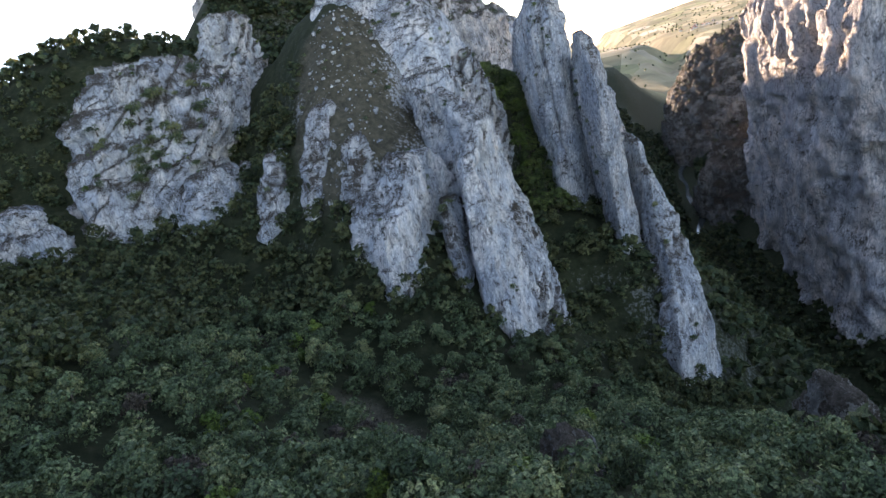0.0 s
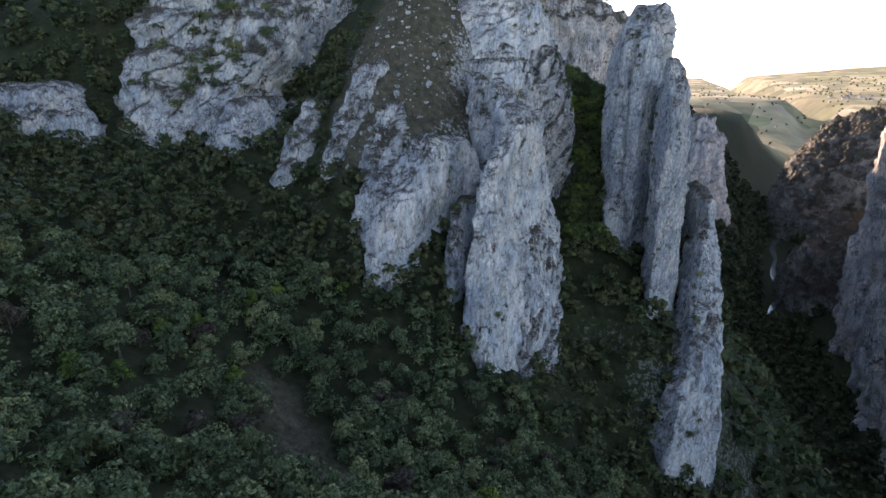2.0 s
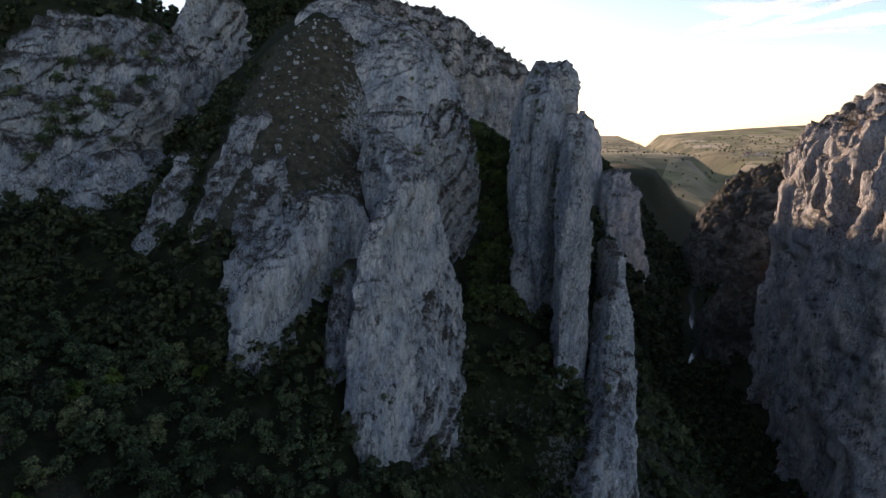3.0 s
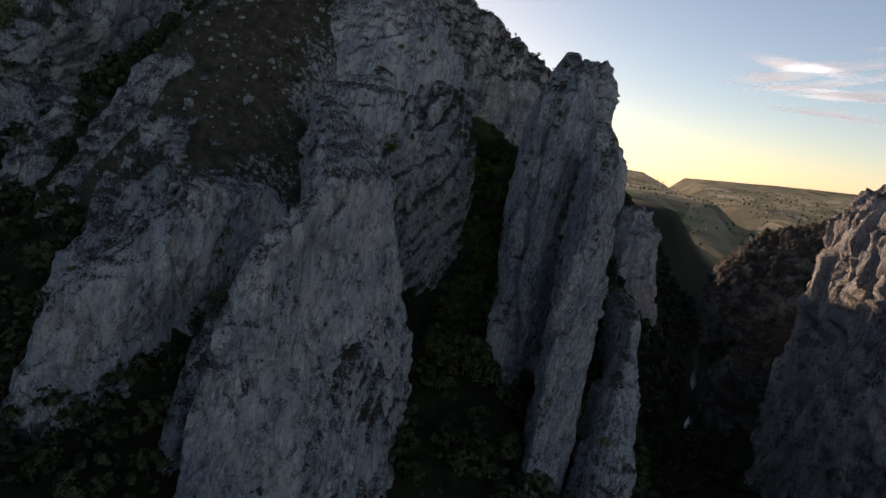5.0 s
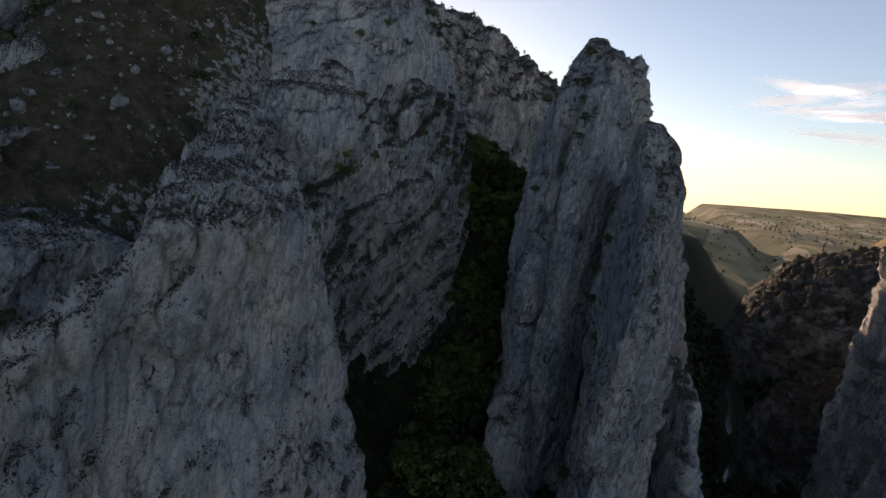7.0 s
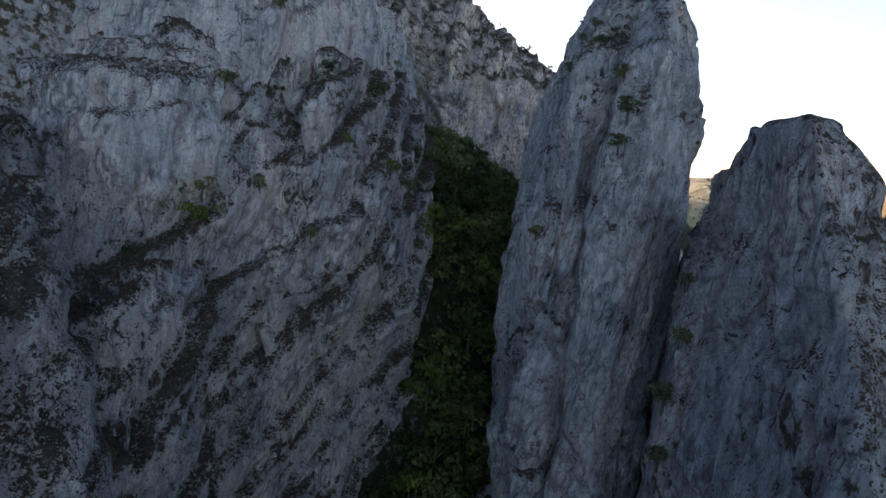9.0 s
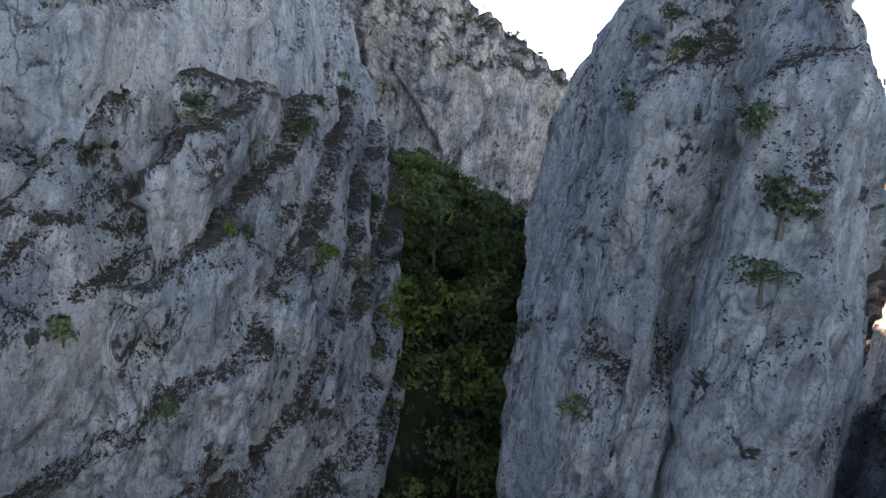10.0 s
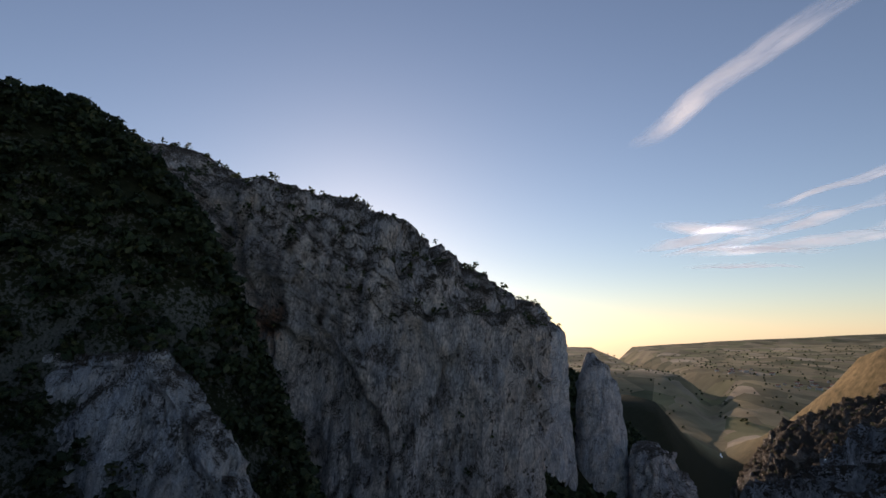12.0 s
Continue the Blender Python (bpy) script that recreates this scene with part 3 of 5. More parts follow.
def crag(name, label, levels, step, material, seed, rough=0.6, flute=0.7, block=0.8, back=2, category="rock", cap=1.0, size=1.0, parent=None, strata=0.25, lean=0.0, calm=0.0, ribs=0.0):
    """A rock with sharp edges from levels (z, corner, corner, ...): the corners, right-hand back one first and then by the back to the front, run on from level to level as edges.
    step: metres between its points. back: how many sides, from the first corner on, face away and are made coarse."""
    z = np.array([lv[0] for lv in levels], float)
    c = np.array([lv[1:] for lv in levels], float)
    CRAGS.append((z, c))
    n = c.shape[1]
    move = np.linalg.norm(np.diff(c[:, back:], axis=0), axis=2).max(1)
    run = np.r_[0, np.cumsum(np.hypot(np.diff(z), 0.7 * move))]
    up = max(int(run[-1] / step), 8)
    s = np.linspace(0, run[-1], up)
    zz = np.interp(s, run, z)
    cc = np.stack([np.stack([np.interp(s, run, c[:, k, a]) for a in (0, 1)], -1) for k in range(n)], 1)
    side = np.linalg.norm(np.roll(c, -1, 1) - c, axis=2).max(0)
    cols = []
    for k in range(n):
        m = max(int(side[k] / (step * (5 if k < back else 1))), 2)
        u = (np.arange(m) / m)[None, :, None]
        cols.append(cc[:, k, None] * (1 - u) + cc[:, (k + 1) % n, None] * u)
    ring = np.concatenate(cols, 1)
    # edges are a little blunted
    for _ in range(2):
        ring = 0.5 * ring + 0.25 * (np.roll(ring, 1, 1) + np.roll(ring, -1, 1))
    p = np.concatenate([ring, np.repeat(zz[:, None, None], ring.shape[1], 1)], 2)
    top, mid = p[-1], p[-1].mean(0)
    wide = np.linalg.norm(top[:, :2] - mid[:2], axis=1)
    rings = int(np.clip(wide.max() / step, 5, 40))
    shrink = np.cos(np.linspace(0, np.pi / 2, rings + 1))[1:]
    lid = mid + (top - mid) * (shrink[:, None, None] + 0.01)
    lid[..., 2] = z[-1] + 0.5 * cap * wide.min() * np.sqrt(1 - shrink**2)[:, None]
    p = np.concatenate([p, lid])
    fade = np.repeat(np.r_[np.ones(up), 0.3 + 0.7 * shrink], ring.shape[1])
    return weather(name, label, p, fade, material, seed, rough, flute, block, category, size, parent, strata, lean, calm, z[-1], ribs)


crag("rock_buttress", "tall pale limestone tongue with a ragged rib, rising from the woods", [
    (34, (17, 165), (-9, 165), (-9, 116), (-1, 106), (16.5, 130)), (57, (15.5, 163), (-7, 163), (-5, 114), (1.5, 109.5), (13.5, 128)),
    (70, (14, 162), (-6, 162), (-3.5, 116), (1.5, 113.5), (11.5, 130)), (85, (11.5, 160), (-5, 160), (-2.5, 119), (2, 118.5), (9.3, 139)),
    (91, (10, 158), (-5, 160), (-1.8, 121), (2.6, 122), (8.4, 141)), (98.5, (8.5, 156), (-4.5, 160), (-1.3, 124), (1.6, 124.5), (7.4, 138)),
    (103, (8, 155), (-5, 160), (1.5, 129), (3.6, 129), (7.4, 134.5)), (109, (7.5, 154), (-6, 161), (3.8, 135), (6.4, 134), (8, 137)),
    (114, (3, 156), (-8, 162), (-1, 146), (1, 144.5), (3, 147)), (118, (-5, 161), (-10, 165), (-4.5, 155), (-3.5, 154.5), (-2.5, 155.5))], 0.42, ROCK_WHITE, 1, 0.5, 0.6, 0.8, ribs=0.5)
crag("rock_rib", "lower limestone flank with grassy ledges beside the buttress", [
    (38, (18, 160), (4, 160), (4, 120), (10, 116), (17, 131)), (60, (15.6, 160), (4, 160), (4, 124), (9.6, 120.6), (14.6, 131)), (66, (14.4, 159), (5, 159), (6, 128), (9.4, 126), (13.2, 134)), (77, (12.6, 158), (5, 158), (6, 133), (9.6, 132), (11.6, 138)), (84, (11, 156), (7, 156), (8, 142), (9.6, 141), (10.4, 144))], 0.52, ROCK_LEDGE, 53, 0.35, 0.7, 0.9, strata=1.0)
crag("rock_rib", "narrow limestone rib wedged between slab and buttress", [
    (52, (-3, 145), (-13, 145), (-12, 122), (-8, 117), (-5, 121)), (75, (-4, 145), (-12, 145), (-11, 124), (-8, 120), (-6, 124)), (84, (-5, 145), (-11, 145), (-10.5, 129), (-8.5, 126), (-6.5, 129)), (90, (-6, 144), (-10, 145), (-10, 136), (-8.5, 134), (-7, 136))], 0.5, ROCK_GROWN, 51, 0.3)
crag("rock_rib", "broken limestone rib along the edge of the grass slope", [
    (88, (12, 160), (-14, 184), (-20, 176), (-7, 150), (4, 146)), (102, (6, 161), (-14, 182), (-18, 174), (-7, 152), (2, 149)), (110, (1, 162), (-13, 180), (-16, 174), (-7, 155), (-2, 153)), (116, (-6, 166), (-13, 177), (-15, 173), (-10, 162), (-7, 162)), (120, (-12, 174), (-14, 177), (-15.5, 173), (-14, 170), (-12, 171))], 0.55, ROCK_GROWN, 52, 0.5, 0.6, 1.3)
crag("rock_slab", "smooth grey-white limestone slab at the foot of a grassy slope", [
    (56, (-6, 150), (-41, 150), (-39, 129), (-27, 111.5), (-20, 116.5), (-12, 134)), (72, (-6, 150), (-40, 150), (-37.5, 131), (-26, 113.5), (-19.5, 118.5), (-13, 135)),
    (86, (-6, 150), (-38, 150), (-36, 133), (-24, 116.5), (-18.5, 121), (-13, 135.5)), (93, (-6, 150), (-37, 150), (-33.5, 134), (-22, 119.5), (-16.5, 121.5), (-12, 135)),
    (99, (-7, 148), (-33, 150), (-28, 138), (-20.5, 126), (-16.5, 124), (-11, 136)), (104, (-9, 148), (-28, 150), (-22, 140), (-18.5, 134), (-15, 132), (-10, 139))], 0.45, ROCK_WHITE, 2, 0.6, 0.7, 0.7, ribs=0.6)
rock("rock_rib", "broken limestone rib standing out of dry grass", [(78, -58, -43, 133, 172), (95, -55, -43, 141, 176), (110, -53, -40, 151, 182), (122, -47, -36, 158, 186)], 170, 100, ROCK_GROWN, 3, 2.6, 0.8)
rock("rock_rib", "low limestone rib among bushes", [(76, -72, -60, 136, 165), (86, -70, -60, 142, 168), (104, -68, -56, 150, 175), (113, -64, -58, 158, 176)], 140, 80, ROCK_GROWN, 4, 2.6, 0.8)
rock("rock_rib", "short limestone rib on a grassy slope", [(95, -38, -24, 134, 160), (104, -36, -27, 138, 162), (113, -34, -28, 146, 164)], 120, 70, ROCK_GROWN, 24, 2.6, 0.7)
crag("rock_cliff", "wide craggy limestone cliff broken by ledges above the woods", [
    (86, (-84, 208), (-142, 208), (-142, 160), (-128, 147), (-108, 151), (-95, 158)), (103, (-84, 209), (-142, 209), (-140, 160), (-126, 150), (-112, 154.5), (-98, 162)), (111, (-84, 210), (-142, 210), (-139, 162), (-125, 153), (-113, 158), (-97, 167)), (118, (-84, 211), (-142, 211), (-138, 163), (-124, 155), (-113, 163), (-95, 172)),
    (121, (-83, 212), (-142, 212), (-138, 166), (-123, 160), (-108, 171), (-90, 177)), (130, (-82, 214), (-142, 214), (-138, 168), (-121, 164), (-107, 174), (-86, 182)), (133, (-82, 215), (-142, 215), (-138, 172), (-120, 170), (-107, 180), (-85, 189)), (142, (-82, 216), (-142, 216), (-137, 175), (-119, 174), (-107, 183), (-86, 194)), (145, (-84, 216), (-141, 216), (-134, 179), (-118, 178), (-107, 187), (-88, 200)), (154, (-96, 216), (-136, 216), (-130, 184), (-119, 182), (-110, 190), (-100, 204)), (158, (-106, 214), (-130, 214), (-127, 192), (-119, 190), (-114, 196), (-108, 206))], 0.85, ROCK_LEDGE, 5, 0.7, 0.7, 1.1, strata=1.2)
crag("rock_outcrop", "rounded limestone bulge at the foot of the cliff", [
    (92, (-80, 190), (-100, 190), (-98, 163), (-92, 155), (-83, 158)), (104, (-80, 190), (-97, 190), (-95, 166), (-90, 159), (-84, 162)), (112, (-80, 190), (-93, 190), (-92, 172), (-89, 166), (-85, 169))], 0.6, ROCK_LEDGE, 25, 0.6, 0.7, 1.0, strata=1.0)
rock("rock_outcrop", "low limestone outcrop at the edge of the woods", [(88, -102, -80, 149, 190), (103, -98, -80, 154, 190), (112, -95, -84, 161, 185)], 140, 60, ROCK, 26, 2.8, 0.9)
rock("rock_outcrop", "low pale limestone step among bushes", [(98, -165, -122, 116, 150), (112, -160, -126, 121, 148), (117, -156, -130, 127, 146)], 140, 50, ROCK, 27, 2.8, 0.9)
rock("rock_cliff", "upper limestone outcrop between bushes", [(122, -108, -80, 203, 245), (146, -104, -79, 211, 245), (166, -98, -82, 218, 243)], 150, 80, ROCK_LEDGE, 6, 2.8, strata=1.0)
massif = tagged(new("rock_wall"), "white limestone massif with ledges of dry growth below", "rock")
crag("lower_slope", "stepped limestone with dark growth on its ledges", [
    (58, (17, 262), (-50, 262), (-50, 156), (8, 158), (6, 180), (12, 192), (17.5, 204)), (80, (15, 258), (-50, 258), (-50, 158), (5, 161), (3, 181), (10, 194), (15, 204)), (90, (13.5, 240), (-50, 256), (-49, 158), (3.5, 163.5), (1.5, 181.5), (8.5, 195), (13, 203)),
    (97, (12.5, 236), (-50, 256), (-49, 160), (2.5, 166), (0.9, 182), (8.2, 196), (12, 203)), (99, (12, 232), (-50, 256), (-48, 163), (0, 170), (1, 182.5), (8, 195), (11.8, 202.5)), (107, (11.5, 226), (-48, 252), (-47, 165), (-3, 174.5), (0, 183), (7.3, 192), (11.6, 199)),
    (109, (11, 228), (-48, 250), (-47, 169), (-5, 176), (-0.5, 183.5), (7, 191.5), (11.2, 199)), (116, (9, 228), (-46, 246), (-45, 172), (-6, 177.5), (1, 184.5), (6, 189.5), (9, 201)), (120, (8, 227), (-44, 244), (-44, 178), (-6, 181), (0, 187.5), (5, 195), (7.6, 206)), (124.5, (6.4, 225), (-42, 240), (-42, 184), (-7, 184.5), (-1, 190.5), (3.6, 199), (6.4, 209))], 0.5, ROCK_GROWN, 7, 0.4, 0.6, 1.1, parent=massif, strata=0.95)
crag("upper_wall", "smooth white wall with dark water streaks", [
    (104, (9, 230), (-46, 236), (-46, 182), (-8, 184), (-1, 190), (4.5, 200)), (117, (8.5, 228), (-46, 234), (-46, 184), (-8, 183.5), (0, 188.6), (5.6, 198)), (125, (6, 227), (-46, 233), (-46, 186), (-8, 184), (0, 189), (5, 200)), (131, (4.5, 226), (-46, 232), (-46, 187), (-9, 186), (0.5, 189.5), (4.4, 201.5)),
    (138, (2.5, 224), (-46, 231), (-46, 189), (-9, 189), (-0.5, 192), (3.2, 202)), (144, (-1, 219), (-45, 230), (-46, 194), (-10, 193), (-3, 197), (0, 206)), (150, (-6, 221), (-44, 228), (-45, 199), (-14, 198), (-9, 202), (-5, 210)), (157, (-15, 225), (-44, 225), (-44, 204), (-24, 203), (-19, 206), (-15, 213)), (161, (-26, 222), (-42, 222), (-42, 209), (-34, 208), (-30, 210), (-27, 215))], 0.42, ROCK_WHITE, 37, 0.35, 0.6, 0.5, parent=massif)
tower = tagged(new("rock_tower"), "twin-headed grey limestone tower beside a wooded cleft", "rock")
crag("main_body", "", [
    (56, (37, 266), (24, 270), (24, 194), (28.5, 186), (34, 191)), (96, (36, 264), (24.4, 266), (25, 200), (28.3, 184.8), (34, 190)), (110, (36.5, 260), (24.4, 262), (25, 202), (28.6, 185), (34, 190.5)), (120, (38, 252), (24.6, 258), (25.4, 205), (29, 186.6), (34.5, 192.5)),
    (128, (38, 244), (26.8, 250), (27.3, 207), (30.4, 190), (36, 192)), (133, (37.5, 236), (28.6, 242), (28.9, 209), (31.2, 194), (36, 195)), (137, (36.5, 226), (30.4, 232), (30.4, 210), (31.4, 199), (35.4, 199)), (139.6, (35.4, 216), (31.6, 218), (31.6, 208), (32.4, 204), (34.6, 204))], 0.45, ROCK, 8, 0.3, 1.1, 1.3, back=1, ribs=0.9, parent=tower, strata=0, lean=0.2, calm=9)
crag("front_pillar", "proud pale pillar", [
    (60, (38, 230), (30, 230), (30.5, 184), (33.5, 181), (37.5, 188)), (96, (39, 230), (30.5, 230), (31, 184), (33.6, 181.6), (38, 190)), (108, (40.5, 230), (31, 230), (31.6, 184.4), (34.2, 182), (39.4, 191)), (118, (41.4, 229), (31.6, 228), (32, 184.8), (34.4, 182.4), (39.6, 190.5)),
    (124, (41.2, 226), (32, 224), (32.4, 185.6), (34.4, 183.6), (39.4, 191)), (129, (40.4, 222), (32.6, 220), (33, 188), (35, 186), (39.4, 193)), (134, (39, 214), (33.6, 212), (34, 192), (35.6, 190.4), (38.6, 196)), (137, (37.6, 206), (35, 206), (35, 198), (36, 197), (37.6, 199))], 0.36, ROCK, 28, 0.2, 0.7, 0.6, ribs=0.35, parent=tower, strata=0, lean=0.2, calm=10)
crag("rear_head", "", [
    (70, (50, 282), (23, 284), (24, 228), (27, 212), (42, 214)), (112, (48, 280), (24.5, 280), (25.4, 226), (27, 210), (41, 214)), (121, (48, 280), (26.5, 280), (27.4, 226), (29, 211), (41, 215)), (130, (48, 278), (29.8, 276), (30.4, 226), (31.6, 213), (41, 217)), (136, (48, 276), (33, 272), (33, 228), (34, 216), (41, 221)), (139.6, (47.5, 273), (36.4, 268), (35.8, 232), (36.6, 223), (41.4, 226)), (142.4, (46.5, 270), (39.4, 264), (38.8, 238), (39.4, 231), (42, 234))], 0.5, ROCK, 20, 0.7, 1.2, 1.3, back=1, ribs=1.9, parent=tower, strata=0, lean=0.2, calm=2)
crag("rock_block", "square overhanging limestone block high on the wall", [
    (111, (-2, 192), (-17, 192), (-16, 182), (-7, 180), (-3.5, 184)), (115, (-1, 193), (-19, 193), (-18, 179.5), (-6, 177.2), (-1.5, 182.5)), (118, (-0.8, 193), (-19, 193), (-18.4, 178.6), (-5.6, 176.6), (-1, 182)), (123.6, (-1, 194), (-19, 194), (-18, 179.5), (-6.4, 177.8), (-1.6, 183)), (125.4, (-3, 193), (-17, 193), (-16, 182.5), (-8, 181), (-4, 184.5))], 0.35, ROCK_WHITE, 31, 0.2, 0.5, 0.8)
crag("rock_wedge", "wedge of limestone with dipping ledges beside the cleft", [
    (78, (15, 222), (-4, 222), (1.5, 184.5), (9.5, 192.5), (14, 203)), (96, (13.5, 219), (-2, 219), (2, 185), (8.8, 193.2), (12.8, 202)), (106, (12.3, 216), (0, 216), (3, 186.2), (8, 190.8), (12.2, 198.2)), (112, (11, 213), (2, 213), (4, 187.2), (7.6, 190), (10.6, 197.5)),
    (118, (9.4, 210), (3.4, 210), (4.4, 188.6), (6.8, 190.2), (8.6, 199)), (124, (7.8, 207), (4.2, 207), (4.4, 191.5), (5.8, 192), (7.2, 200)), (128, (6.5, 203), (4, 203), (4.2, 193.4), (5, 193.2), (6, 198.5))], 0.38, ROCK_LEDGE, 32, 0.35, 0.7, 0.9, strata=0.9)
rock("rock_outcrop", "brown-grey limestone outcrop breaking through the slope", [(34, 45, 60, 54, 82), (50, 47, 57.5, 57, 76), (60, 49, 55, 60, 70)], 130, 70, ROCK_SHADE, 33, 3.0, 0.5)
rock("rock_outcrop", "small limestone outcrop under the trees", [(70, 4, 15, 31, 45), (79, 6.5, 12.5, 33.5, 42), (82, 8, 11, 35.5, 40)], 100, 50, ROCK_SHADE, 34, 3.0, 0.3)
crag("rock_fin", "slender leaning limestone fin beside the tower", [
    (33, (48, 200), (39, 200), (37.6, 165), (39, 152), (46, 160)), (56, (47.5, 200), (39.5, 200), (38, 170), (38.6, 155), (45.5, 164)), (80, (47.5, 199), (40.5, 199), (38.8, 177), (39.1, 155), (45.8, 166)), (90, (47.5, 198), (40.8, 198), (39, 180), (39.5, 154.8), (45.4, 165)),
    (101, (47.4, 197), (41, 197), (39.3, 180), (40, 155.4), (45.2, 166)), (107, (47.2, 195), (41, 195), (39.3, 179), (40.8, 157.6), (45.2, 167)), (114, (46.6, 191), (40.6, 191), (39.2, 176), (40.8, 162.5), (45, 168.5)), (119, (45.4, 185), (40, 185), (39.2, 173), (40.3, 166), (44.4, 170)), (122.8, (43, 177), (39.8, 177), (39.5, 171.5), (40.1, 168.6), (42.2, 170.4))], 0.45, ROCK_FIN, 9, 0.2, 0.8, 1.1, back=1, ribs=0.5, strata=0, lean=0.2, calm=9)
crag("rock_needle", "isolated limestone needle rising from the woods", [
    (2, (60, 168), (37, 168), (35, 142), (43, 129), (57, 138)), (30, (58.5, 168), (38, 168), (37, 144), (44, 131), (57.5, 143)), (40, (58.5, 170), (42, 170), (42, 150), (47, 139), (57.5, 148)), (52, (58.5, 176), (47, 176), (47, 160), (50, 150), (57.5, 156)),
    (62, (58.5, 180), (48.6, 180), (48.8, 168), (51, 160), (57.6, 165)), (70, (57.2, 180), (49.8, 180), (50, 170), (51.8, 164), (56.4, 168)), (74.8, (55.2, 177), (51.4, 177), (51.6, 169), (52.4, 167), (54.6, 169))], 0.5, ROCK, 10, 0.35, 0.7, 0.9, strata=0.1, ribs=0.9)
rock("rock_fin", "thin dark limestone fin on the wooded slope", [(30, 52, 66, 188, 262), (60, 55, 64, 198, 252), (77, 57, 61, 204, 242)], 130, 90, ROCK, 11, 2.6, 0.5)
rock("rock_stub", "small limestone stub in the wooded cleft", [(60, 25, 33.5, 174, 198), (79, 26, 32, 179, 195), (93, 27, 30.5, 182, 190)], 110, 80, ROCK, 12, 2.6, 0.4)
rock("rock_ridge", "descending limestone ridge with bushes behind it", [(50, -92, 14, 328, 366), (75, -90, 6, 333, 363), (88, -88, -6, 335, 361), (100, -94, -22, 336, 359), (126, -94, -42, 338, 357), (138, -90, -49, 340, 354), (144, -84, -56, 342, 352)], 300, 130, ROCK_LEDGE, 13, 2.6, 1.0)
rock("rock_rib", "steep limestone rib behind the massif", [(88, -84, -32, 262, 290), (124, -82, -40, 265, 288), (137, -81, -47, 268, 286), (146, -80, -54, 271, 284), (150, -76, -60, 273, 282)], 190, 90, ROCK_LEDGE, 43, 2.8, 0.9)
rock("rock_outcrop", "rounded limestone shoulder behind the massif", [(95, -46, -14, 236, 264), (114, -45, -18, 239, 261), (121, -45, -21, 241, 259), (125, -44, -25, 243, 256)], 150, 70, ROCK, 44, 2.8, 0.6)
rock("rock_wall", "great pink-grey limestone wall with a bushy rim", [(-60, -112, 4, 396, 560), (26, -109, 16, 406, 560), (44, -108, 23, 409, 560), (60, -106, 26, 412, 560), (96, -102, 29, 419, 560), (120, -104, 30, 423, 560), (152, -115, 31, 426, 560), (161, -130, 19, 428, 560), (170, -140, 6, 430, 560), (187, -160, -14, 433, 560), (198, -180, -31, 436, 560), (207, -195, -50, 439, 560), (212, -202, -65, 442, 560), (218, -206, -90, 447, 560), (222, -212, -120, 452, 560)], 360, 160, ROCK_BACK, 14, 3.2, 1.4, 1.6, 1.6, size=1.7, calm=35, ribs=1.6)
rock("rock_wall", "far end of the limestone wall", [(-110, -100, 70, 586, 690), (110, -100, 57, 595, 690), (150, -80, 54, 600, 680), (158, -60, 45, 606, 670)], 150, 100, ROCK, 15, 3.2, 0.7, 1.2, size=1.5)
rock("rock_spire", "pointed limestone spire at the gorge mouth", [(-80, 52, 112, 624, 700), (47, 62, 99, 634, 690), (110, 68, 94, 640, 680), (127, 72, 85, 645, 672), (134, 74, 79, 650, 665)], 120, 110, ROCK, 16, 2.6, 0.7, size=1.5)
rock("rock_cliff", "sunlit limestone cliff wall across the gorge", [(-125, 190, 410, 266, 534), (-40, 198, 408, 268, 532), (20, 204, 406, 270, 530), (60, 206, 404, 272, 530), (95, 208, 400, 276, 520), (112, 213, 392, 282, 508), (122, 222, 380, 288, 498), (134, 238, 360, 300, 470), (144, 258, 340, 316, 440)], 240, 120, ROCK_WARM, 17, 7.0, 1.2, 1.3, 1.3, turn=-10.5, size=2.2, strata=0.1, ribs=1.6)
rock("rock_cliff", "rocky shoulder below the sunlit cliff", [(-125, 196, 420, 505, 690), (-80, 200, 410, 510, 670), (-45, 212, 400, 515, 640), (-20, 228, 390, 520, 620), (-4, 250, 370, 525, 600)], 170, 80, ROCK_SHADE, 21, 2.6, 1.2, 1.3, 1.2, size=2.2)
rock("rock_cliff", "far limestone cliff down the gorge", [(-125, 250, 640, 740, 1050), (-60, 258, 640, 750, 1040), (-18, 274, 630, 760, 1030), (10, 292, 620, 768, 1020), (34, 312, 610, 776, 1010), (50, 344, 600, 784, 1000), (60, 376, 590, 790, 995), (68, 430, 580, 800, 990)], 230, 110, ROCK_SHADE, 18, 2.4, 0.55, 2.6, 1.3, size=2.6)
rock("rock_outcrop", "grey limestone outcrop on the dark gorge side", [(-80, 86, 146, 584, 690), (-9, 93, 140, 594, 684), (53, 97, 134, 600, 676), (69, 101, 122, 606, 664)], 130, 80, ROCK, 19, 2.6, 1.0, 1.2, size=1.8)


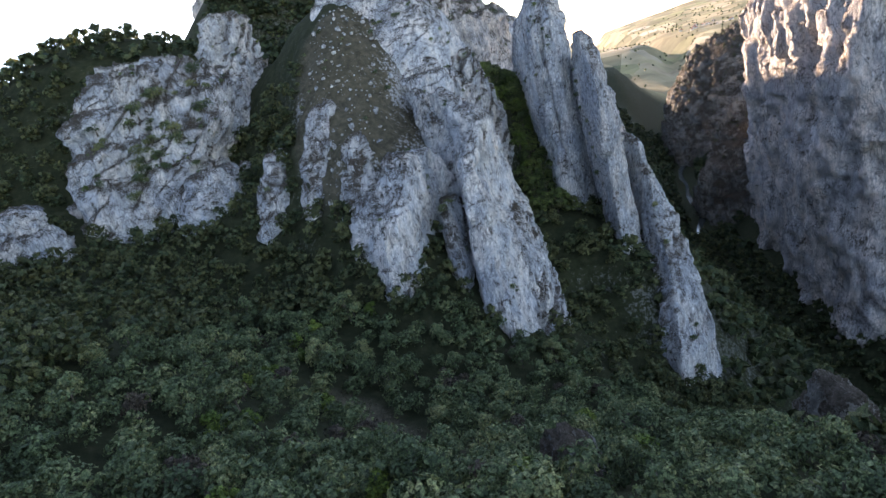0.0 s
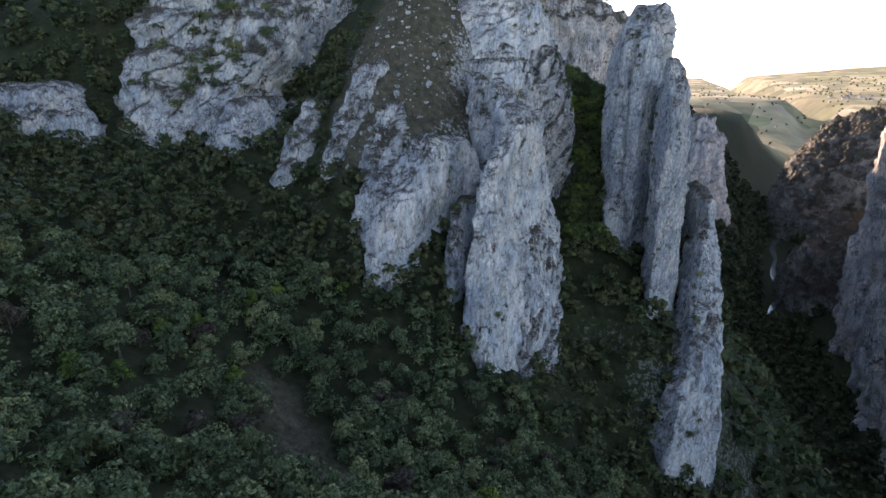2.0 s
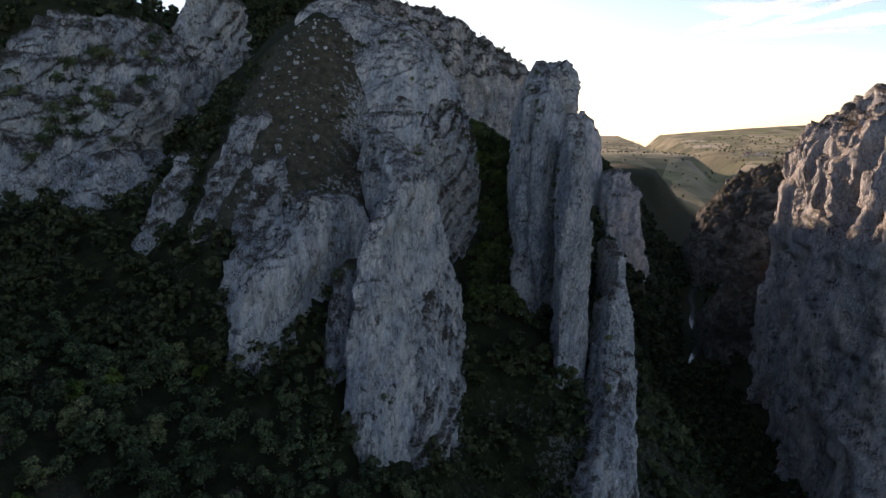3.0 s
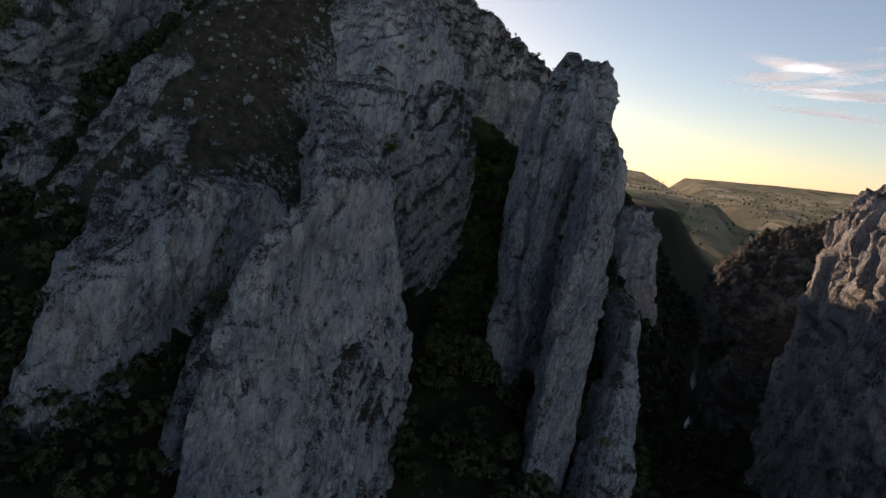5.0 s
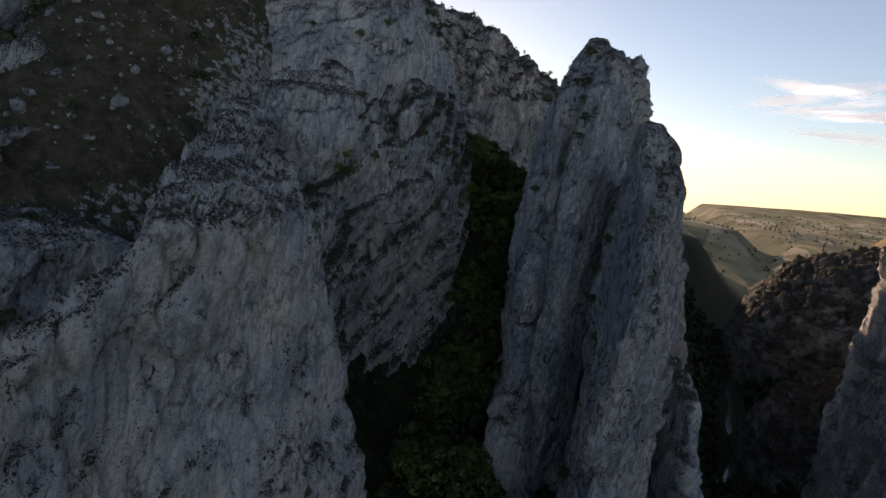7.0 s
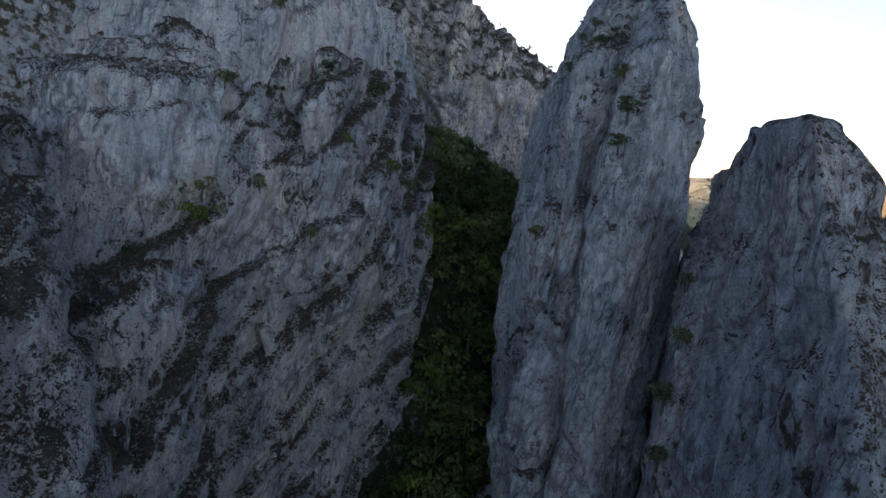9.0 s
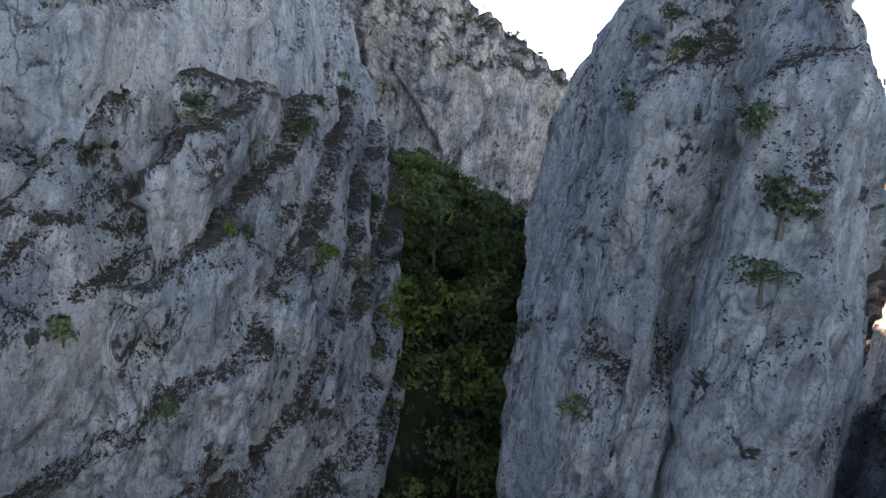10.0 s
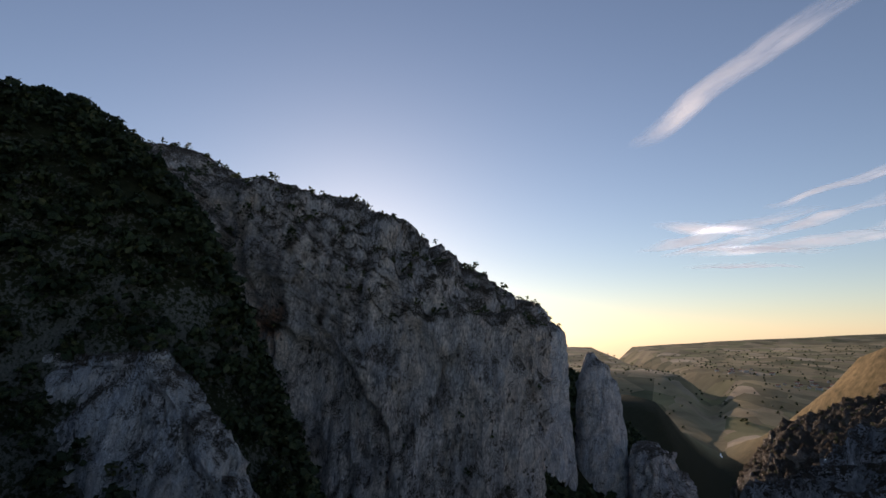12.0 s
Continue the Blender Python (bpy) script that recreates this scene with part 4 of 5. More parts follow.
# ---- trees ----
def inside_rock(x, y, z, margin=1.0):
    for lv, power in ROCKS:
        if z > lv[-1, 0] or z < lv[0, 0] - 60:
            continue
        l0, r0, f0, b0 = (np.interp(z, lv[:, 0], lv[:, n]) for n in (1, 2, 3, 4))
        u = abs(x - (l0 + r0) / 2) / ((r0 - l0) / 2 + margin)
        v = abs(y - (f0 + b0) / 2) / ((b0 - f0) / 2 + margin)
        if u**power + v**power < 1:
            return True
    for zs, c in CRAGS:
        if z > zs[-1] or z < zs[0] - 60:
            continue
        ring = [(np.interp(z, zs, c[:, k, 0]), np.interp(z, zs, c[:, k, 1])) for k in range(c.shape[1])]
        odd = False
        for (xa, ya), (xb, yb) in zip(ring, ring[1:] + ring[:1]):
            if (ya > y) != (yb > y) and x < (xb - xa) * (y - ya) / (yb - ya) + xa:
                odd = not odd
        if odd:
            return True
    return False


def leaf_cloud(rng, leaves, radius, tall, leaf):
    """Quads on the skins of many clumps that make up a crown with gaps: points and faces."""
    clumps = 13
    a = rng.uniform(0, 2 * np.pi, clumps)
    r = radius * np.sqrt(rng.uniform(0.02, 0.55, clumps))
    c = np.stack([r * np.cos(a), r * np.sin(a), tall * (0.22 + 0.60 * rng.uniform(0, 1, clumps) * (1 - 0.5 * (r / radius) ** 2))], -1)
    c[0] = (0, 0, tall * 0.74)
    size = radius * rng.uniform(0.30, 0.52, clumps)
    which = rng.integers(0, clumps, leaves)
    d = rng.normal(size=(leaves, 3))
    d /= np.linalg.norm(d, axis=1, keepdims=True)
    d[:, 2] = np.where(d[:, 2] < -0.35, -d[:, 2], d[:, 2])
    mid = c[which] + d * (size[which] * rng.uniform(0.72, 1.06, leaves))[:, None] * (1, 1, 0.85)
    nrm = d + rng.normal(size=(leaves, 3)) * 0.45
    nrm /= np.linalg.norm(nrm, axis=1, keepdims=True)
    t = np.cross(nrm, rng.normal(size=(leaves, 3)))
    t /= np.linalg.norm(t, axis=1, keepdims=True)
    b = np.cross(nrm, t)
    s = (leaf * rng.uniform(0.6, 1.3, leaves))[:, None]
    v = np.stack([mid - t * s, mid - b * s * 0.7 - nrm * s * 0.2, mid + t * s, mid + b * s * 0.7 - nrm * s * 0.2], 1).reshape(-1, 3)
    soft = d * 0.8 + nrm * 0.35 + (0, 0, 0.15)
    soft /= np.linalg.norm(soft, axis=1, keepdims=True)
    return v, np.arange(leaves * 4).reshape(-1, 4), np.repeat(soft, 4, 0)


def stem(points, radii, sides=6):
    """A bent tapered tube: points and faces."""
    v, f = [], []
    for n, (p, r) in enumerate(zip(points, radii)):
        for k in range(sides):
            a = 2 * math.pi * k / sides
            v.append((p[0] + r * math.cos(a), p[1] + r * math.sin(a), p[2]))
            if n:
                i = (n - 1) * sides
                f.append((i + k, i + (k + 1) % sides, i + sides + (k + 1) % sides, i + sides + k))
    return np.array(v), np.array(f)


def tree_meshes(seed, leaves, radius, tall, leaf, material):
    rng = np.random.default_rng(seed)
    v, f, soft = leaf_cloud(rng, leaves, radius, tall, leaf)
    crown = mesh_of("crown", v, f, [material])
    crown.normals_split_custom_set_from_vertices(soft)
    tv, tf = stem([(0, 0, -0.8), (0.1, 0, tall * 0.3), (0.05, 0.12, tall * 0.75)], [0.2, 0.13, 0.04])
    allv, allf = [tv], [tf]
    count = len(tv)
    for n in range(5):
        a = n * 1.26 + rng.uniform(-0.4, 0.4)
        h = tall * rng.uniform(0.26, 0.5)
        e = radius * rng.uniform(0.5, 0.75)
        lv, lf = stem([(0.06, 0.03, h), (e * 0.5 * math.cos(a), e * 0.5 * math.sin(a), h + tall * 0.12), (e * math.cos(a), e * math.sin(a), h + tall * 0.26)], [0.08, 0.05, 0.02], 5)
        allv.append(lv)
        allf.append(lf + count)
        count += len(lv)
    trunk = mesh_of("trunk", np.concatenate(allv), np.concatenate(allf), [BARK])
    return crown, trunk


rng = np.random.default_rng(11)
KINDS = [tree_meshes(100 + n, 900, 2.6 + 0.3 * (n % 3), 6.2 + 0.5 * (n % 4), 0.27, LEAF) for n in range(5)]
BRIGHT = [tree_meshes(200 + n, 700, 2.5, 5.6, 0.30, LEAF_BRIGHT) for n in range(2)]
BROWN = [tree_meshes(220 + n, 480, 2.5, 5.8, 0.28, LEAF_DRY) for n in range(2)]
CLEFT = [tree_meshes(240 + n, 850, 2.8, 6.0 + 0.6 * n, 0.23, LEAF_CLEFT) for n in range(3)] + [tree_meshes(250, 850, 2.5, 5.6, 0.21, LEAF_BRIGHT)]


def tree(x, y, z, size, kind, label, group):
    crown, trunk = kind
    ob = new("tree")
    ob.location, ob.rotation_euler, ob.scale = (x, y, z), (0, 0, rng.uniform(0, 6.28)), (size, size, size * rng.uniform(0.85, 1.15))
    part("trunk", trunk, ob)
    part("crown", crown, ob)
    return tagged(ob, label, "tree", group)


def spots(x0, x1, y0, y1, step, thin=0.0, hole=0.0):
    """Ground spots on a jittered grid, clear of rock. thin: share left out; hole: how much of the ground has no growth."""
    gx, gy = np.meshgrid(np.arange(x0, x1, step), np.arange(y0, y1, step))
    gx = (gx + rng.uniform(-0.45, 0.45, gx.shape) * step).ravel()
    gy = (gy + rng.uniform(-0.45, 0.45, gy.shape) * step).ravel()
    gz = height(gx, gy)
    keep = rng.uniform(0, 1, len(gx)) > thin
    keep &= vnoise(np.stack([gx / 13, gy / 13, 0 * gx], -1), 91) > hole * 2 - 1.0
    return [(x, y, z) for x, y, z in zip(gx[keep], gy[keep], gz[keep]) if z > (-102 if y > 560 else -110) and not inside_rock(x, y, z + 1.0)]


def clearing(x, y):
    """A narrow stony meadow that runs down through the trees."""
    return abs(x - CLEAR[0] - (y - CLEAR[1]) * CLEAR[2]) < 5.5 and abs(y - CLEAR[1]) < 13


def grass_slope(x, y):
    return ((x + 26) / 27) ** 2 + ((y - 166) / 34) ** 2 < 1


near_spots = [s for s in spots(-62, 48, 8, 112, 4.7) if s[0] < 46 - 0.1 * s[1] and not clearing(*s[:2])]
cleft_spots = [s for s in spots(4, 28, 172, 266, 3.6) if s[0] > 14.5 or s[1] > 207]
rng.shuffle(near_spots)
things, rest = near_spots[:135], near_spots[135:]
rng.shuffle(cleft_spots)
cleft_things, cleft_rest = cleft_spots[:85], cleft_spots[85:]
for x, y, z in things:
    k = int(rng.integers(0, 5))
    look_of = rng.uniform()
    if look_of < 0.12:
        tree(x, y, z - 0.3, rng.uniform(0.7, 1.0), BRIGHT[k % 2], "young yellow-green broadleaf tree on the slope", "trees on the slope")
    elif look_of < 0.30:
        tree(x, y, z - 0.3, rng.uniform(0.7, 1.05), BROWN[k % 2], "half-bare brownish broadleaf tree on the slope", "trees on the slope")
    else:
        tree(x, y, z - 0.3, rng.uniform(0.75, 1.2), KINDS[k], "dark green broadleaf tree on the wooded slope", "trees on the slope")
for x, y in ((-33, 26), (-22, 25), (-16, 25.5), (-13, 31), (-6, 24), (35, 46), (-45, 79), (-69, 58), (-44, 71), (-43, 104), (12, 40)):
    tree(x, y, float(height(np.array([x]), np.array([y]))[0]) - 0.3, rng.uniform(0.6, 0.95), BRIGHT[int(rng.integers(0, 2))], "young yellow-green broadleaf tree on the slope", "trees on the slope")
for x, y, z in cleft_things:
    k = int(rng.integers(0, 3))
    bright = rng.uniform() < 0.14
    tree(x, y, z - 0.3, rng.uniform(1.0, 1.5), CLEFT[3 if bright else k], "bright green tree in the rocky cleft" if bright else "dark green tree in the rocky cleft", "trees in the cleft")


behind_trees = spots(-24, 8, 240, 276, 4.2) + spots(6, 22, 216, 246, 3.8)
rng.shuffle(behind_trees)
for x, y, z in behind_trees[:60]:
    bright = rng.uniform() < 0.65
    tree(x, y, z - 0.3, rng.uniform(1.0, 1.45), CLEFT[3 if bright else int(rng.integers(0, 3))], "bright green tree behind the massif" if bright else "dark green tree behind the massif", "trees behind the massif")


def woods(name, label, places, leaves, leaf, small, large, variants=6, seed=300, material=None):
    """Woodland in one mesh: crowns of clumped leaves at many spots."""
    kinds = [leaf_cloud(np.random.default_rng(seed + n), leaves, 2.8, 6.4, leaf) for n in range(variants)]
    vs, fs, ns, count = [], [], [], 0
    for x, y, z in places:
        v, f, soft = kinds[int(rng.integers(0, variants))]
        a, s = rng.uniform(0, 6.28), rng.uniform(small, large)
        c, d = math.cos(a) * s, math.sin(a) * s
        w = np.stack([v[:, 0] * c - v[:, 1] * d, v[:, 0] * d + v[:, 1] * c, v[:, 2] * s * 0.95], -1) + (x, y, z - 0.4)
        vs.append(w)
        fs.append(f + count)
        ns.append(np.stack([(soft[:, 0] * c - soft[:, 1] * d) / s, (soft[:, 0] * d + soft[:, 1] * c) / s, soft[:, 2]], -1))
        count += len(v)
    me = mesh_of(name, np.concatenate(vs), np.concatenate(fs), [material or LEAF_FAR])
    me.normals_split_custom_set_from_vertices(np.concatenate(ns))
    return tagged(new(name, me), label, "woodland", kind="stuff")


def ledges(names, low, seed, share, floor=-200, ceiling=999, box=None, only=None):
    """Spots on rock that face up enough for plants to hold."""
    r = np.random.default_rng(seed)
    out = []
    for name, q, f, ob in SURFACES:
        if name not in names or (only and ob != only):
            continue
        a, b, c, d = (q[f[:, n]] for n in range(4))
        mid, nrm = (a + b + c + d) / 4, np.cross(c - a, d - b)
        area = np.linalg.norm(nrm, axis=1) / 2
        up = nrm[:, 2] / (2 * area + 1e-9)
        patch = fbm(mid / (6, 6, 4), 3, seed)
        ok = (up > low) & (patch > 0.05) & (mid[:, 2] > floor) & (mid[:, 2] < ceiling) & (r.uniform(0, 1, len(f)) < share * area)
        if box:
            ok &= (mid[:, 0] > box[0]) & (mid[:, 0] < box[1]) & (mid[:, 1] > box[2]) & (mid[:, 1] < box[3])
        ok &= mid[:, 2] > height(mid[:, 0], mid[:, 1]) + 0.3
        out += [tuple(p) for p in mid[ok]]
    return out


def dry_material():
    m, n, l, bsdf = nodes_of("dry_grass")
    geo = n.new("ShaderNodeNewGeometry")
    l.new(ramp(n, l, geo.outputs["Random Per Island"], [(0.0, (0.045, 0.038, 0.024)), (0.5, (0.10, 0.08, 0.055)), (1.0, (0.20, 0.16, 0.115))]), bsdf.inputs["Base Color"])
    bsdf.inputs["Roughness"].default_value = 0.9
    return m


DRY = dry_material()


def tufts(name, label, places, tall, blades, seed, parent=None):
    """Dry grass and low herbs: fans of narrow blades at many spots, in one mesh."""
    r = np.random.default_rng(seed)
    p = np.repeat(np.array(places), blades, 0)
    k = len(p)
    p = p + r.normal(size=(k, 3)) * (0.28, 0.28, 0.04)
    lean = np.c_[r.normal(size=(k, 2)) * 0.6, np.ones(k)]
    h = (tall * r.uniform(0.5, 1.2, k))[:, None]
    side = np.cross(lean, r.normal(size=(k, 3)))
    side = side / np.linalg.norm(side, axis=1, keepdims=True) * h * 0.16
    v = np.stack([p - side, p + side, p + lean * h * 0.6 + side * 1.2, p + lean * h - side * 0.3], 1).reshape(-1, 3)
    me = mesh_of(name, v, np.arange(4 * k).reshape(-1, 4), [DRY], smooth=False)
    if parent:
        return tagged(part(name, me, parent, label), kind="stuff")
    return tagged(new(name, me), label, "grass", kind="stuff")


NEAR_ROCK = ("rock_buttress", "rock_slab", "rock_rib", "rock_fin", "rock_needle", "main_body", "front_pillar", "rear_head", "rock_stub", "rock_wedge", "rock_block", "rock_ridge", "rock_outcrop", "rock_cliff")
for n, (name, _, _, ob) in enumerate(SURFACES):
    if name not in NEAR_ROCK + ("lower_slope", "upper_wall"):
        continue
    grown = name == "lower_slope"
    places = ledges((name,), 0.45, 501 + n, 0.6 if not grown else 0.9, only=ob)
    np.random.default_rng(n).shuffle(places)
    places = places[:550]
    if len(places) > 5:
        tufts("ledge_grass", "dark dry grass and herbs in cracks and on ledges", places, 0.26, 7, 601 + n, ob.parent or ob)
meadow_spots = [s for s in spots(-42, 2, 55, 86, 0.8, 0.3) if clearing(*s[:2])] + [s for s in spots(-58, 4, 128, 205, 1.0, 0.3) if grass_slope(*s[:2])]
tufts("dry_grass", "dry brown grass on the open slope", meadow_spots, 0.38, 5, 503)


def stones(name, label, places, small, large, seed):
    """Weathered stones lying about, in one mesh."""
    r = np.random.default_rng(seed)
    bm = bmesh.new()
    bmesh.ops.create_icosphere(bm, subdivisions=1, radius=1)
    v0 = np.array([v.co for v in bm.verts])
    f0 = np.array([[v.index for v in f.verts] for f in bm.faces])
    bm.free()
    vs, fs, count = [], [], 0
    for n, (x, y, z) in enumerate(places):
        s = small * (large / small) ** (r.uniform() ** 2)
        v = v0 * (1 + 0.35 * facets(v0 * 0.9 + n * 3.1, seed))[:, None] * r.uniform(0.6, 1.3, 3) * s
        a = r.uniform(0, 6.28)
        w = np.stack([v[:, 0] * math.cos(a) - v[:, 1] * math.sin(a), v[:, 0] * math.sin(a) + v[:, 1] * math.cos(a), v[:, 2]], -1) + (x, y, z + 0.15 * s)
        vs.append(w)
        fs.append(f0 + count)
        count += len(v0)
    me = mesh_of(name, np.concatenate(vs), np.concatenate(fs), [ROCK], smooth=False)
    return tagged(new(name, me), label, "stones", kind="stuff")


stones("loose_rocks", "pale limestone boulders and stones on the dry slope", [s for s in spots(-62, 6, 124, 208, 1.9, 0.2, 0.3) if grass_slope(*s[:2])], 0.16, 1.0, 531)
shrub_rng = np.random.default_rng(71)
SHRUBS = [tree_meshes(400 + n, 240, 2.3, 3.4, 0.31, LEAF) for n in range(3)] + [tree_meshes(410, 300, 2.3, 3.4, 0.27, LEAF_BRIGHT)]


def settle(x, y, z, names):
    """The nearest spot on the stone of the named rocks."""
    best = None
    for name, q, _, _ in SURFACES:
        if name in names:
            d = ((q - (x, y, z)) ** 2).sum(1)
            i = int(d.argmin())
            if best is None or d[i] < best[0]:
                best = (d[i], q[i])
    return [float(v) for v in best[1]]


def shrub(x, y, z, size, kind, label):
    ob = new("shrub")
    ob.location, ob.rotation_euler, ob.scale = (x, y, z - 0.4 * size), (0, 0, shrub_rng.uniform(0, 6.28)), (size, size, size * shrub_rng.uniform(0.8, 1.2))
    part("stem", kind[1], ob)
    part("crown", kind[0], ob)
    return tagged(ob, label, "shrub", "shrubs on the rocks")


picked = ledges(("lower_slope", "rock_wedge", "upper_wall"), 0.35, 511, 0.05, 85, 150) + ledges(("main_body", "front_pillar", "rear_head"), 0.3, 512, 0.014, 60, 122) + ledges(("rock_buttress", "rock_slab", "rock_needle"), 0.3, 513, 0.008) + ledges(("rock_fin",), 0.2, 515, 0.006, 40, 112) + ledges(("rock_cliff",), 0.35, 516, 0.035, 80, 170, (-150, -60, 130, 250)) + ledges(("rock_rib",), 0.3, 514, 0.01)
np.random.default_rng(72).shuffle(picked)
for x, y, z in picked[:200]:
    k = int(shrub_rng.integers(0, 9))
    bright = k == 8
    shrub(x, y, z, shrub_rng.uniform(0.22, 0.6), SHRUBS[3 if bright else k % 3], "yellow-green shrub rooted on a rock ledge" if bright else "dark green shrub rooted on a rock ledge")
ROOTED = [(32.7, 183.6, 123.6, 0.6), (32.3, 185, 127, 0.45), (32.3, 183.3, 121, 0.5), (4.7, 193.2, 126, 0.5), (-1.4, 184, 124.5, 0.55), (-1.2, 182.1, 114.5, 0.6), (6.5, 200.4, 123, 0.5), (9.9, 181.6, 111, 0.35), (25.2, 188, 113, 0.4), (30.2, 190.6, 131.4, 0.4),
          (4.8, 192.9, 127, 0.6), (6.1, 197, 124, 0.6), (7, 200.8, 124.6, 0.65), (10.9, 198, 117.6, 0.55), (7.8, 203.6, 120.3, 0.35), (10.4, 188.4, 121, 0.25), (32.2, 195.5, 135, 0.5), (26.8, 192, 128, 0.3), (28, 192.8, 133.8, 0.3), (27.4, 193.3, 132, 0.22), (26.1, 189.2, 127, 0.18), (29.4, 190.6, 130.4, 0.2), (5.2, 195, 125.6, 0.5), (10.6, 204.6, 114.4, 0.7)]
DENSE = [tree_meshes(420 + n, 560, 2.2, 3.4, 0.19, LEAF) for n in range(3)] + [tree_meshes(430, 560, 2.2, 3.6, 0.19, LEAF_BRIGHT)]
for n, (x, y, z, size) in enumerate(ROOTED):
    bright = n in (13, 14, 15, 16)
    x, y, z = settle(x, y, z, ("main_body", "front_pillar", "upper_wall", "lower_slope", "rock_wedge", "rock_block"))
    shrub(x, y, z, size, DENSE[3 if bright else n % 3], "yellow-green shrub rooted on a rock ledge" if bright else "dark green shrub rooted on a rock ledge")
for n in range(9):
    x, y, z = settle(37.6 - 0.25 * n, 181 - 1.6 * n, 112 - 4.2 * n, ("rock_fin", "front_pillar"))
    shrub(x, y, z, shrub_rng.uniform(0.4, 0.65), DENSE[n % 3], "dark green shrub in the crack between two rocks")
for n in range(34):
    along, rise = shrub_rng.uniform(0, 1), 44 * shrub_rng.uniform(0, 1)
    x, y, z = settle(-124 + 38 * along, 154 + 0.7 * rise + 16 * along, 108 + rise + 4 * along, ("rock_cliff",))
    shrub(x, y, z, shrub_rng.uniform(0.5, 1.7), DENSE[n % 3], "dark green shrub on a ledge of the cliff")
for n in range(12):
    x, y, z = settle(-10 + shrub_rng.uniform(-2, 4), 119 + 1.6 * n, 62 + 3.2 * n, ("rock_slab", "rock_rib", "rock_buttress"))
    shrub(x, y, z, shrub_rng.uniform(0.5, 0.95), DENSE[n % 3], "dark green shrub in the gully between two rocks")
for x, y, z in [s for s in spots(-58, 4, 128, 205, 7.0, 0.45) if grass_slope(*s[:2])]:
    shrub(x, y, z, shrub_rng.uniform(0.25, 0.65), SHRUBS[int(shrub_rng.integers(0, 3))], "dark green shrub on the dry grass slope")
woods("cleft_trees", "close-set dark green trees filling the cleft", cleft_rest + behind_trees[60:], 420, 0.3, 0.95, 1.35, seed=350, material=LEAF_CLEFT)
woods("slope_trees", "close-set broadleaf trees filling the wooded slope", rest, 330, 0.34, 0.75, 1.2, seed=330, material=LEAF)
mid_spots = []
mid_spots += [s for s in spots(-165, -62, 20, 200, 5.0, 0.03) if not grass_slope(*s[:2])]
mid_spots += [s for s in spots(-62, 62, 112, 182, 4.6, 0.05) if not grass_slope(*s[:2]) and not (-12 < s[0] < 15 and s[1] > 142)]
woods("forest", "dense dark green broadleaf forest on the slope", mid_spots, 110, 0.6, 0.8, 1.3)
far_spots = [s for s in spots(46, 215, 0, 560, 6.2, 0.03)] + spots(-220, -100, 200, 330, 7.0, 0.15) + spots(-290, -165, 40, 200, 8.0, 0.1)
behind_spots = spots(-130, 46, 262, 335, 5.4, 0.05) + spots(-140, 46, 335, 425, 4.1, 0.05) + spots(-100, -24, 232, 262, 6.0, 0.1) + spots(-10, 60, 425, 590, 6.0)
woods("hillside_forest", "dense dark green woods behind the massif", behind_spots, 78, 0.74, 1.0, 1.6, seed=310)
woods("gorge_forest", "dark woods on the gorge sides", far_spots, 32, 1.25, 0.85, 1.45, seed=320)
bank_spots = [s for s in spots(40, 330, 470, 1000, 11.0, 0.05) if abs(s[0] - river_x(s[1])) > 14]
woods("valley_forest", "distant woods down the gorge", bank_spots, 36, 1.7, 1.3, 2.1, seed=340)
rim = ledges(("rock_wall",), 0.55, 521, 0.05, 150, 999, (-260, 60, 380, 700)) + ledges(("rock_ridge",), 0.5, 522, 0.03)
rim += ledges(("rock_wall",), 0.12, 523, 0.006, 40, 150, (-120, 40, 380, 460)) + ledges(("rock_cliff",), 0.2, 524, 0.012, -100, 95, (180, 700, 500, 1060))
woods("rim_bushes", "dark bushes along the rims and ledges of the walls", rim, 20, 0.95, 0.4, 0.8, seed=360)


# ---- the river in the gorge bottom ----
def build_river():
    ys = np.arange(560, 2300, 6.0)
    mid = river_x(ys) + 6 * np.sin(ys / 45) + 3 * np.sin(ys / 19)
    half = 3.4 + 1.4 * np.sin(ys / 31)
    v = np.concatenate([np.stack([mid - half, ys, 0 * ys - 104.6], -1), np.stack([mid + half, ys, 0 * ys - 104.6], -1)])
    k = len(ys)
    i = np.arange(k - 1)
    tagged(new("river", mesh_of("river", v, np.stack([i, i + k, i + k + 1, i + 1], -1), [WATER])), "narrow shining river winding along the gorge bottom", "river", kind="structure")


build_river()


# ---- far fields: hedges and a village ----
hedge_spots = [s for s in spots(350, 2400, 1750, 4200, 32.0, 0.2, 0.7)]
woods("field_trees", "hedges and copses among distant fields", hedge_spots, 16, 2.0, 0.8, 1.8, seed=380)


def plaster_material(name, colour):
    m, n, l, bsdf = nodes_of(name)
    info = n.new("ShaderNodeNewGeometry")
    l.new(mix(n, l, tex_noise(n, l, info.outputs["Position"], 0.8, 5), colour, tuple(0.75 * c for c in colour)), bsdf.inputs["Base Color"])
    bsdf.inputs["Roughness"].default_value = 0.85
    return m


PLASTER, TILES = plaster_material("house_plaster", (0.72, 0.68, 0.60)), plaster_material("roof_tiles", (0.32, 0.14, 0.09))


